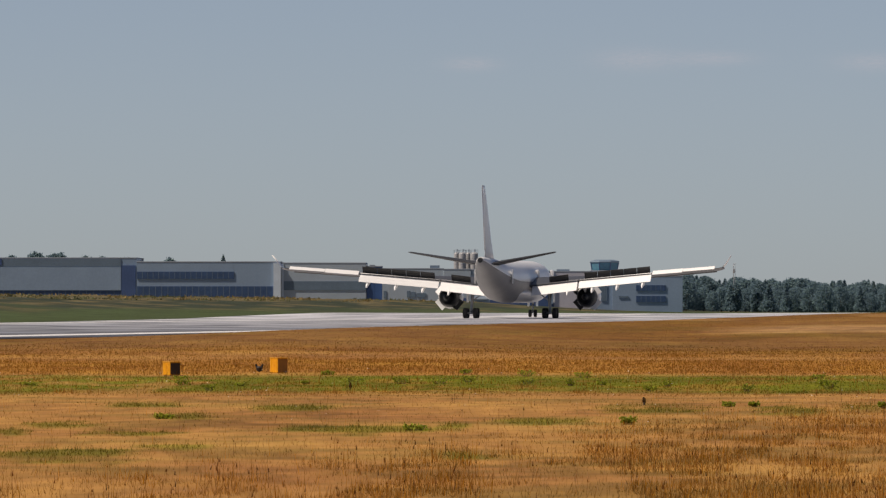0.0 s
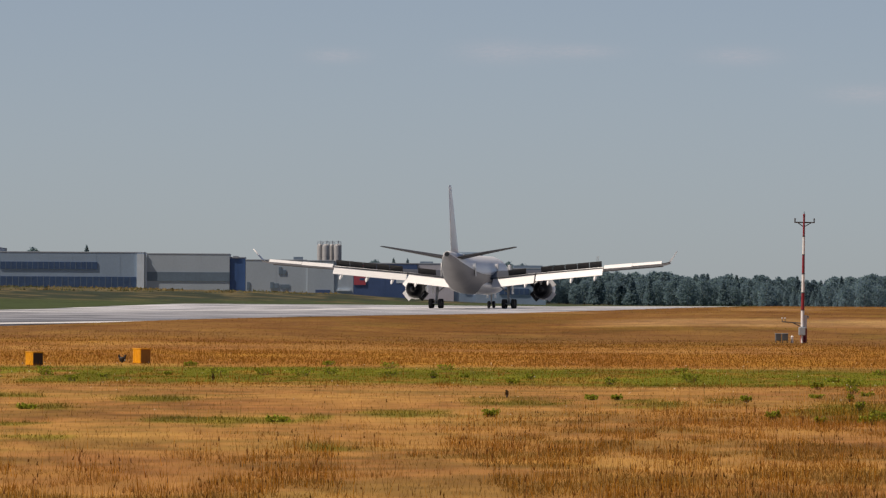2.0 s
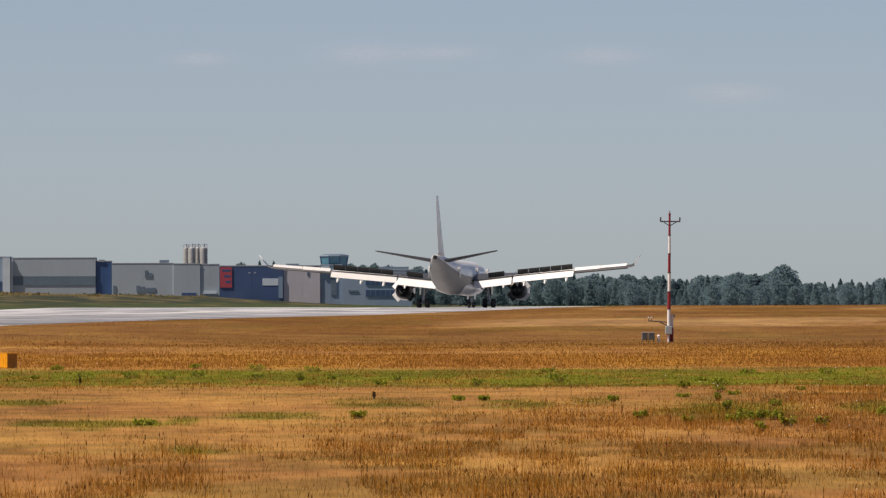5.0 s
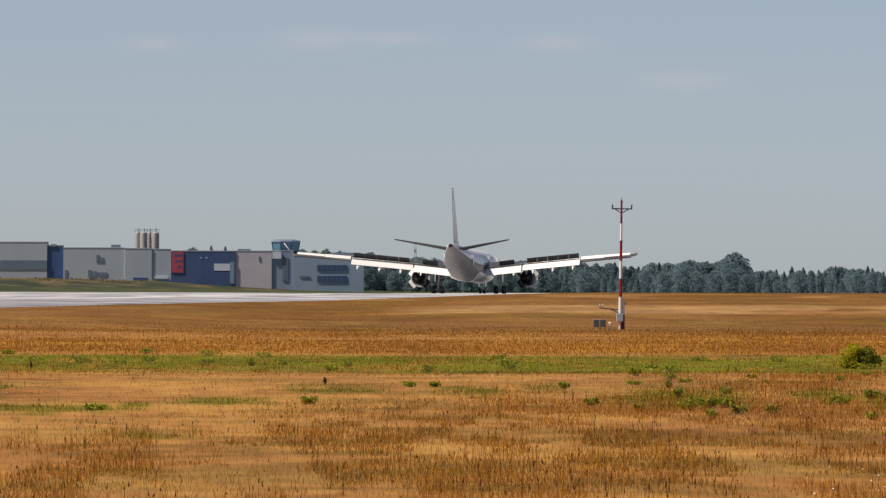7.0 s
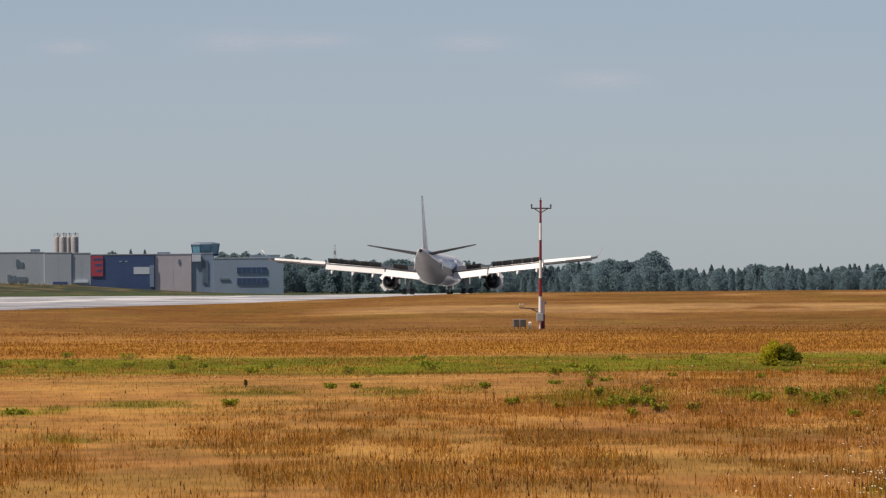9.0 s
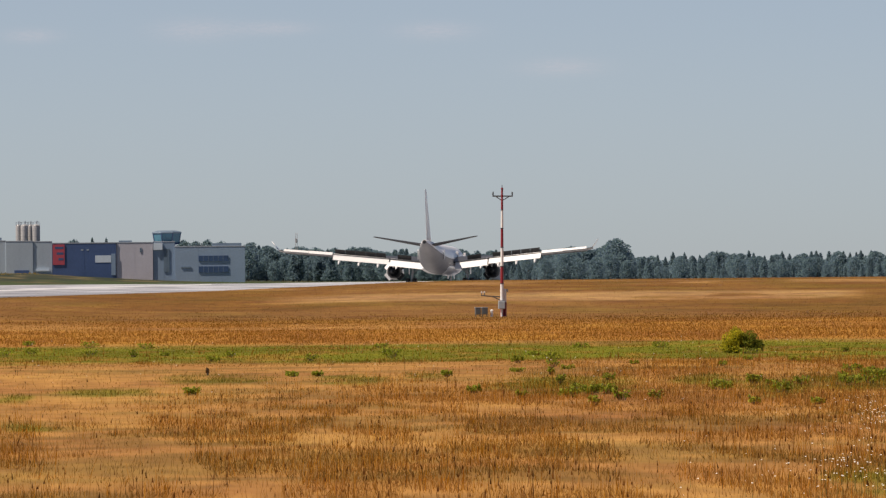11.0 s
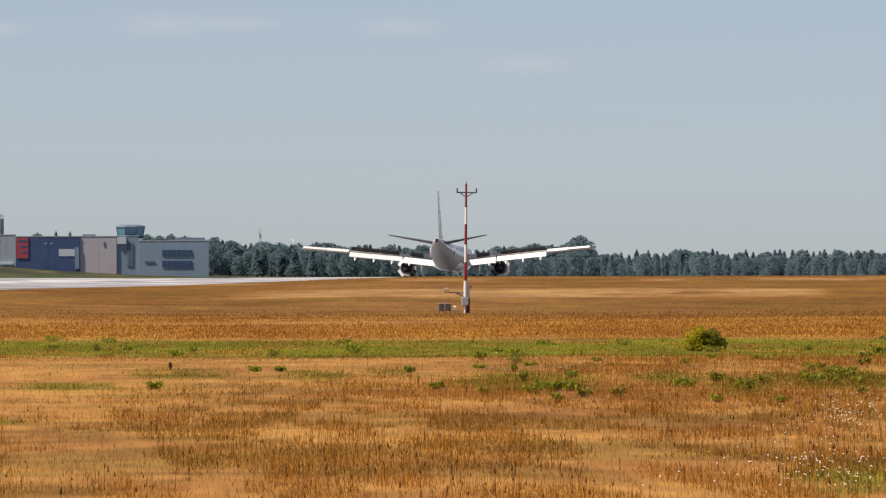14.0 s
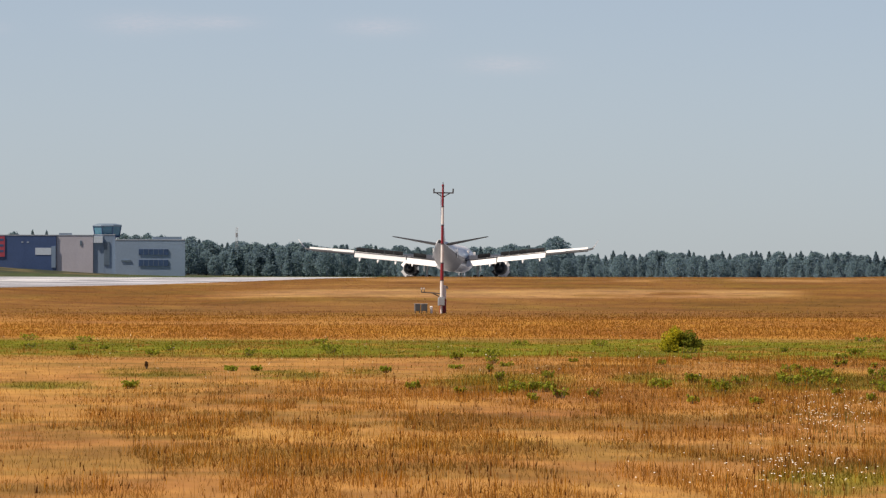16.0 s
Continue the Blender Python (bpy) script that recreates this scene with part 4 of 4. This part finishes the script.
def make_tree(kind, seed):
    """A tree 10 m high with trunk, limbs and a crown of many leaf clumps."""
    rs = np.random.RandomState(seed)
    tree = new("tree")
    bm = rod((0, 0, 0), (.1, 0, 5.0 if kind == "broad" else 8.5), .22, .1, 8)
    if kind == "broad":
        for k in range(7):
            a, z = rs.rand() * 6.28, 2.5 + 3.0 * rs.rand()
            rod((0, 0, z), (math.cos(a) * 1.8, math.sin(a) * 1.8, z + 2.0), .1, .04, 6, bm)
        top = 5.0 + rs.rand()
        profile = lambda z: 2.7 * np.sqrt(np.clip(1 - (np.abs(z - top) / np.where(z > top, 10.1 - top, top + 1.5)) ** 2.2, 0, 1))
    elif kind == "poplar":
        profile = lambda z: 1.35 * np.sqrt(np.clip(1 - (np.abs(z - 4.8) / 5.3) ** 2.4, 0, 1))
    else:
        profile = lambda z: np.clip((10.2 - z) / 10, 0, 1) ** .8 * 2.1 * (1 + .14 * np.sin(z * 5.2))
    part("trunk", bm, M_BARK, tree)
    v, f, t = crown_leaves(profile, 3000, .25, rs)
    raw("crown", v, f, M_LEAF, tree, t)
    return tree


def build_trees():
    rs = np.random.RandomState(3)
    protos = [make_tree("broad", 1), make_tree("broad", 2), make_tree("poplar", 3), make_tree("conifer", 4), make_tree("broad", 5), make_tree("conifer", 6)]
    labels = {0: "dark green broadleaf tree", 1: "dark green broadleaf tree", 2: "slender dark green tree", 3: "dark green spruce", 4: "dark green broadleaf tree", 5: "dark green spruce"}
    places = []
    # the edge of the wood: heights of the tops by bearing
    tb = [1195, 1227, 1273, 1320, 1400, 1500, 1600, 1690, 1740, 1790, 1830, 1862, 1900, 1950, 2000, 2150, 2300, 2700]
    tv = [490, 486, 500, 494, 498, 501, 503, 506, 504, 499, 502, 502, 510, 513, 510, 512, 512, 512]
    b = 1196.0
    while b < 2640:
        d = 2920 + 90 * rs.rand()
        kind = rs.choice([0, 1, 2, 4, 3] if b < 1900 else [3, 5, 3, 5, 0, 2, 1])
        places.append((b, d, np.interp(b, tb, tv) + 9 * (rs.rand() - .4), kind, 1.25))
        b += 7 + 8 * rs.rand()
    b = 1200.0
    while b < 2640:
        places.append((b, 2850 + 60 * rs.rand(), np.interp(b, tb, tv) + 5 + 18 * rs.rand(), rs.choice([0, 1, 4, 2, 3]), 1.2))
        b += 9 + 10 * rs.rand()
    places += [(1866, 2900, 484, 1, 1.15), (1850, 2910, 494, 0, 1.1), (1876, 2915, 496, 4, 1.0), (1785, 2905, 497, 0, 1.3)]
    # treetops over the halls
    for b, v in ((62, 449), (70, 452), (95, 452), (108, 451), (150, 456), (395, 456), (300, 459), (938, 475), (963, 476), (1100, 480), (1120, 482), (1142, 480), (1165, 483), (905, 477), (20, 455), (180, 457), (225, 459), (1215, 486)):
        places.append((b, 2960, v, 3 if b in (395, 938, 963) else 0, .9))
    for b, d, v, k, fat in places:
        x = across(b, d)
        z = float(ground_z(x, d)) - .1
        hgt = up(v, d) - z
        s = hgt / 10.0
        m = pose(x, d, z, 0, 0, rs.rand() * 360) @ Matrix.Diagonal((s * fat * (.9 + .3 * rs.rand()), s * fat, s, 1))
        t = copy_thing(protos[k], m)
        tagged(t, labels[k] + " at the edge of the wood", "tree", "trees of the wood edge")
    for p in protos:
        for o in [*p.children_recursive, p]:
            bpy.data.objects.remove(o)
    # the wood behind
    cs, rad = [], []
    for b in np.arange(1185, 2700, 5.0):
        d = 3060 + 60 * rs.rand()
        top = up(np.interp(b, tb, tv) + 4 + 8 * rs.rand(), d)
        for z in np.arange(0, top - 1, 2.6):
            cs.append((across(b, d), d + 3 * rs.rand(), z)), rad.append(1.7 + .8 * rs.rand())
    v, f, t = leaf_cloud(cs, rad, 90000, .6, HAZE_GREENS)
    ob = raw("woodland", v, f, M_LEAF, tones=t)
    tagged(ob, "dense dark green wood behind the airfield", "woods", kind="stuff")


build_trees()


# ---- things in the field ----
def build_mast():
    d = 417.0
    k = d / UNIT
    x = across(1662.5, d)
    mast = new("weather_mast")
    mast.matrix_world = pose(x, d, float(ground_z(x, d)) - .02, 0, .55, 0)
    tagged(mast, "red and white banded weather mast with sensor arms", "mast")
    mast.scale = (1, 1, 1.02)
    cuts = [0, 28, 58, 88, 121, 154, 186, 222]
    rad = lambda a: (3.5 - a * .008) * k
    for i, (a, b) in enumerate(zip(cuts, cuts[1:])):
        part("mast_section", rod((0, 0, a * k), (0, 0, b * k), rad(a), rad(b), 16), M_MASTWHITE if i % 2 else M_MASTRED, mast, "white painted section" if i % 2 else "red painted section")
        part("collar", rod((0, 0, b * k - .02), (0, 0, b * k + .02), rad(b) + .012, n=16), M_GALV, mast)
    part("lightning_rod", rod((0, 0, 222 * k), (0, 0, 229 * k), .025, .012, 8), M_GALV, mast)
    part("lamp", rod((0, 0, 222 * k), (0, 0, 224.5 * k), .06, .05, 10), M_MASTRED, mast)
    arm = part("sensor_arm", rod((-16 * k, 0, 210 * k), (18 * k, 0, 210 * k), .028, n=8), M_GALV, mast, "thin steel cross arm")
    for sx in (-16, 18):
        part("arm_brace", rod((sx * .75 * k, 0, 210 * k), (0, 0, 202 * k), .02, n=6), M_GALV, arm)
        part("sensor_post", rod((sx * k, 0, 209 * k), (sx * k, 0, 217 * k), .03, n=8), M_GALV, arm)
        part("wind_sensor", rod((sx * k, 0, 214 * k), (sx * k, 0, 217.5 * k), .045, .03, 10), M_CABDARK, arm)
    low = part("lower_arm", rod((-37 * k, 0, 37 * k), (0, 0, 35 * k), .024, n=8), M_GALV, mast, "thin steel side arm")
    part("arm_brace", rod((-17 * k, 0, 35.5 * k), (0, 0, 28 * k), .022, n=6), M_GALV, low)
    for sx in (-36, -31):
        part("sensor_post", rod((sx * k, 0, 36 * k), (sx * k, 0, 43 * k), .016, n=8), M_GALV, low)
        part("sensor", rod((sx * k, 0, 42 * k), (sx * k, 0, 44.5 * k), .035, n=10), M_MASTWHITE, low)
    side = part("side_post", rod((5.5 * k, .1, 0), (5.5 * k, .1, 26 * k), .075, n=12), M_MASTRED, mast, "red and white side post")
    part("post_top", rod((5.5 * k, .1, 26 * k), (5.5 * k, .1, 49 * k), .065, n=12), M_MASTWHITE, side)
    part("sensor", rod((5.5 * k, .1, 46 * k), (10 * k, .1, 47 * k), .03, n=8), M_GALV, side)
    part("sensor", box(9 * k, 11 * k, .05, .15, 43 * k, 48 * k, .01), M_CABINET, side)
    jb = part("junction_box", box(-7 * k, 5 * k, -.32, -.1, 14 * k, 28 * k, .015), M_CABINET, mast, "pale grey junction box")
    part("box_door", box(-6.4 * k, 4.4 * k, -.335, -.32, 14.6 * k, 27.4 * k, .006), M_CABINET, jb)
    part("conduit", rod((-1 * k, -.2, 0), (-1 * k, -.2, 14 * k), .045, n=8), M_MASTWHITE, mast)
    for b, w, mtl in ((-43, 9.5, M_CABDARK), (-31, 10, M_CABDARK)):
        c = new("equipment_cabinet")
        cx = x + b * k
        c.matrix_world = pose(cx, d - .1, float(ground_z(cx, d)), 0, 0, 6)
        tagged(c, "grey metal equipment cabinet on legs beside the mast", "cabinet", "cabinets by the mast")
        part("body", box(-w * k / 2, w * k / 2, -.12, .12, 4 * k, 16 * k, .012), mtl, c)
        part("door", box(-w * k / 2 + .015, w * k / 2 - .015, -.135, -.12, 4.6 * k, 15.4 * k, .005), mtl, c)
        part("top", box(-w * k / 2 - .01, w * k / 2 + .01, -.14, .14, 16 * k, 17 * k, .006), M_CABINET, c)
        for sx in (-1, 1):
            part("leg", rod((sx * w * k * .4, 0, -.05), (sx * w * k * .4, 0, 4 * k), .02, n=8), M_GALV, c)
    c = new("white_pipe")
    cx = x - 18 * k
    c.location = (cx, d, float(ground_z(cx, d)) - .03)
    tagged(c, "short white vent pipe with a cap", "pipe")
    part("pipe", rod((0, 0, 0), (0, 0, 12 * k), .06, n=12), M_MASTWHITE, c)
    part("cap", rod((0, 0, 12 * k), (0, 0, 14 * k), .08, .04, 12), M_MASTWHITE, c)


def small_sign_box(b, d, w, h, name, label, side):
    root = new(name)
    x = across(b, d)
    z = float(ground_z(x, d))
    root.matrix_world = pose(x, d, z, 0, 0, 38)
    tagged(root, label, "marker", "marker boxes by the runway")
    t = w * .72
    part("housing", box(-t / 2, t / 2, -t / 2, t / 2, .015, h, .015), M_YELLOW, root)
    part("lid", box(-t / 2 - .012, t / 2 + .012, -t / 2 - .012, t / 2 + .012, h, h + .025, .008), M_YELLOW, root)
    for k in (-.3, .0, .3):
        part("rib", box(-t / 2 - .01, -t / 2 + .005, k * t - .012, k * t + .012, .03, h - .01), M_YELLOW, root)
    # brown plate paints shade onto the face turned from the sun
    part("side_panel", box(-t / 2 + .02, t / 2 - .02, -t / 2 - .008, -t / 2 + .004, .03, h - .015), side, root, "brown side panel coloured as shade")
    for sx in (-1, 1):
        for sy in (-1, 1):
            part("foot", rod((sx * t * .36, sy * t * .36, -.05), (sx * t * .36, sy * t * .36, .08), .02, n=8), M_GALV, root)
    return root


def low_lamp(b, d):
    """A small dark runway fitting on a stalk."""
    root = new("runway_lamp")
    x = across(b, d)
    root.location = (x, d, float(ground_z(x, d)))
    tagged(root, "small black runway lamp on a stalk", "lamp")
    part("stalk", rod((0, 0, -.05), (0, 0, .1), .03, n=8), M_BLACK, root)
    part("head", loft([ring_flat(0, 0, .03, .08, 14), ring_flat(0, 0, .13, .10, 14), ring_flat(0, 0, .17, .06, 14)]), M_BLACK, root)
    for sx in (-1, 1):
        part("knob", rod((sx * .07, 0, .13), (sx * .10, 0, .23), .032, n=8), M_BLACK, root)


def weed(b, d, w, h, tones, label, n=220, flowers=0, name="weed"):
    """A low leafy plant: stems and small leaves."""
    root = new(name)
    x = across(b, d)
    root.location = (x, d, float(ground_z(x, d)))
    tagged(root, label, "plant", "weeds in the grass")
    bm = bmesh.new()
    cs, rad = [], []
    k = 9
    for i in range(k):
        sx, hh = (i / (k - 1) - .5) * w * .8, h * (.55 + .4 * random.random())
        sy = (random.random() - .5) * w * .5
        rod((sx * .4, sy * .4, -.02), (sx, sy, hh), .006, .004, 5, bm)
        cs += [(sx, sy, hh * .55), (sx * 1.05, sy, hh * .85)]
        rad += [w * .13, w * .10]
    tagged(part("stem", bm, M_BARK, root), kind="stuff")
    v, f, t = leaf_cloud(cs, rad, n, .022 + w * .012, tones, 1.0)
    v[:, 2] = np.maximum(v[:, 2], .0)
    raw("leaves", v, f, M_LEAF, root, t)
    if flowers:
        v, f, t = leaf_cloud([(c[0] - w * .12, c[1], h * .85) for c in cs], [w * .13] * len(cs), flowers, .02, tones, .5)
        tagged(raw("flowers", v, f, M_YFLOWER, root, label="small yellow flowers"), kind="stuff")


build_mast()
small_sign_box(303.5, 262, .50, .37, "marker_box", "weathered orange-yellow metal marker box in the grass", M_SIDESHADE_DARK)
small_sign_box(493.5, 272, .52, .43, "marker_box", "orange-yellow metal marker box in the grass", M_SIDESHADE)
low_lamp(459, 276)
W_GREEN, W_DARK = [(.26, .30, .03), (.34, .36, .05)], [(.14, .07, .02), (.09, .045, .016)]
for b, v, w, h in ((1112, 752, .30, .16), (1290, 720, .26, .12), (1335, 720, .22, .12), (580, 664, .4, .14), (825, 662, .35, .15), (1465, 688, .5, .28), (735, 762, .4, .10), (290, 742, .35, .09),
                   (1752, 694, .5, .2), (1564, 724, .22, .16), (1817, 757, .35, .2), (1612, 753, .25, .16), (1850, 757, .3, .2), (1780, 760, .35, .18), (1150, 692, .35, .15), (2330, 735, .5, .25), (2280, 745, .4, .2), (2400, 690, .5, .2), (2160, 758, .35, .25), (2110, 742, .3, .2), (2050, 752, .4, .2), (1690, 700, .3, .18), (2440, 735, .4, .25)):
    weed(b, EYE * UNIT / (v - 536), w, h, W_GREEN, "bright green leafy weed in the dry grass")
wr = random.Random(5)
for k in range(44):
    d = 140 + 70 * wr.random()
    weed(1640 + 860 * wr.random(), d, .14 + .2 * wr.random(), .08 + .12 * wr.random(), W_GREEN, "small bright green weed in the dry grass", 110)
for k in range(26):
    d = 216 + 46 * wr.random()
    weed(-40 + 2560 * wr.random(), d, .2 + .35 * wr.random(), .08 + .14 * wr.random(), W_GREEN, "green leafy weed in the grass strip", 130)
for b, v in ((1140, 718), (620, 690)):
    weed(b, EYE * UNIT / (v - 536), .06, .19, W_DARK, "dark brown dried dock plant", 70)


def flowering_bush(b, d, w, h):
    """A dense rounded bush with yellow flowers on its crown."""
    root = new("flowering_bush")
    x = across(b, d)
    root.location = (x, d, float(ground_z(x, d)))
    tagged(root, "round dark green bush with small yellow flowers", "bush")
    bm, cs, rad, rs = bmesh.new(), [], [], np.random.RandomState(21)
    for k in range(60):
        a, r = rs.rand() * 6.28, math.sqrt(rs.rand())
        q = (math.cos(a) * r * w * .42, math.sin(a) * r * w * .42, h * (.18 + .68 * rs.rand()) * math.sqrt(1.05 - r * r * .8))
        cs.append(q), rad.append(.06 + .06 * rs.rand())
        if k % 4 == 0:
            rod((q[0] * .3, q[1] * .3, -.02), q, .008, .004, 5, bm)
    tagged(part("stem", bm, M_BARK, root), kind="stuff")
    v, f, t = leaf_cloud(cs, rad, 4200, .026, [(.10, .125, .015), (.15, .17, .02), (.26, .25, .03)], 1.0)
    raw("leaves", v, f, M_LEAF, root, t)
    top = [(c[0] - .06, c[1], c[2] + .05) for c in cs if c[2] > h * .45 and c[0] < 0]
    # brighter yellow-green leaves on the left stand for the sunlit side
    lit_side = [(c[0] - .08, c[1] - .14, c[2] + .05) for c in cs if c[0] < .02 * w]
    v, f, t = leaf_cloud(lit_side, [.09] * len(lit_side), 2300, .022, [(.46, .40, .03), (.55, .46, .03), (.32, .32, .03)], 1.2)
    tagged(raw("young_growth", v, f, M_LEAF, root, t, "yellow-green leaves coloured as the sunlit side"), kind="stuff")
    v, f, t = leaf_cloud(top, [.06] * len(top), 190, .015, [(1, 1, 1)], .8)
    tagged(raw("flowers", v, f, M_YFLOWER, root, label="small yellow flowers"), kind="stuff")


flowering_bush(2091, EYE * UNIT / (687 - 536), 1.12, .62)


def motions():
    """The airliner's roll-out: seconds, metres along the runway."""
    rows = [
        (0.0, 0.21),
        (0.5, 27.01),
        (1.0, 53.77),
        (1.5, 80.60),
        (2.0, 106.70),
        (2.5, 132.28),
        (3.0, 158.49),
        (3.5, 183.83),
        (4.0, 209.36),
        (5, 259.24),
        (6, 307.17),
        (6.5, 331.13),
        (7.0, 353.50),
        (7.5, 375.49),
        (8.0, 396.88),
        (8.5, 417.66),
        (9.0, 437.48),
        (10, 477.50),
        (11, 514.38),
        (11.5, 531.85),
        (12.0, 549.31),
        (12.5, 566.14),
        (13.0, 581.95),
        (13.5, 597.96),
        (14.0, 612.61),
        (14.5, 627.74),
        (15.0, 641.80),
        (15.5, 656.44),
        (16.0, 670.24),
    ]
    keyed = []
    for t, s in rows:
        p = RW_P + RW_DIR * (s - 5.0)
        z = float(runway_z(s - 5.0))
        dip = float(np.interp(t, [0, 2, 4, 6.5, 16], [0.0, 0.2, 0.5, 0.95, 0.95]))   # the nose settles under the brakes
        keyed.append((t, pose(p.x, p.y, z, 0, dip, 90 - math.degrees(RW_T))))
    walk(airliner, keyed)


motions()
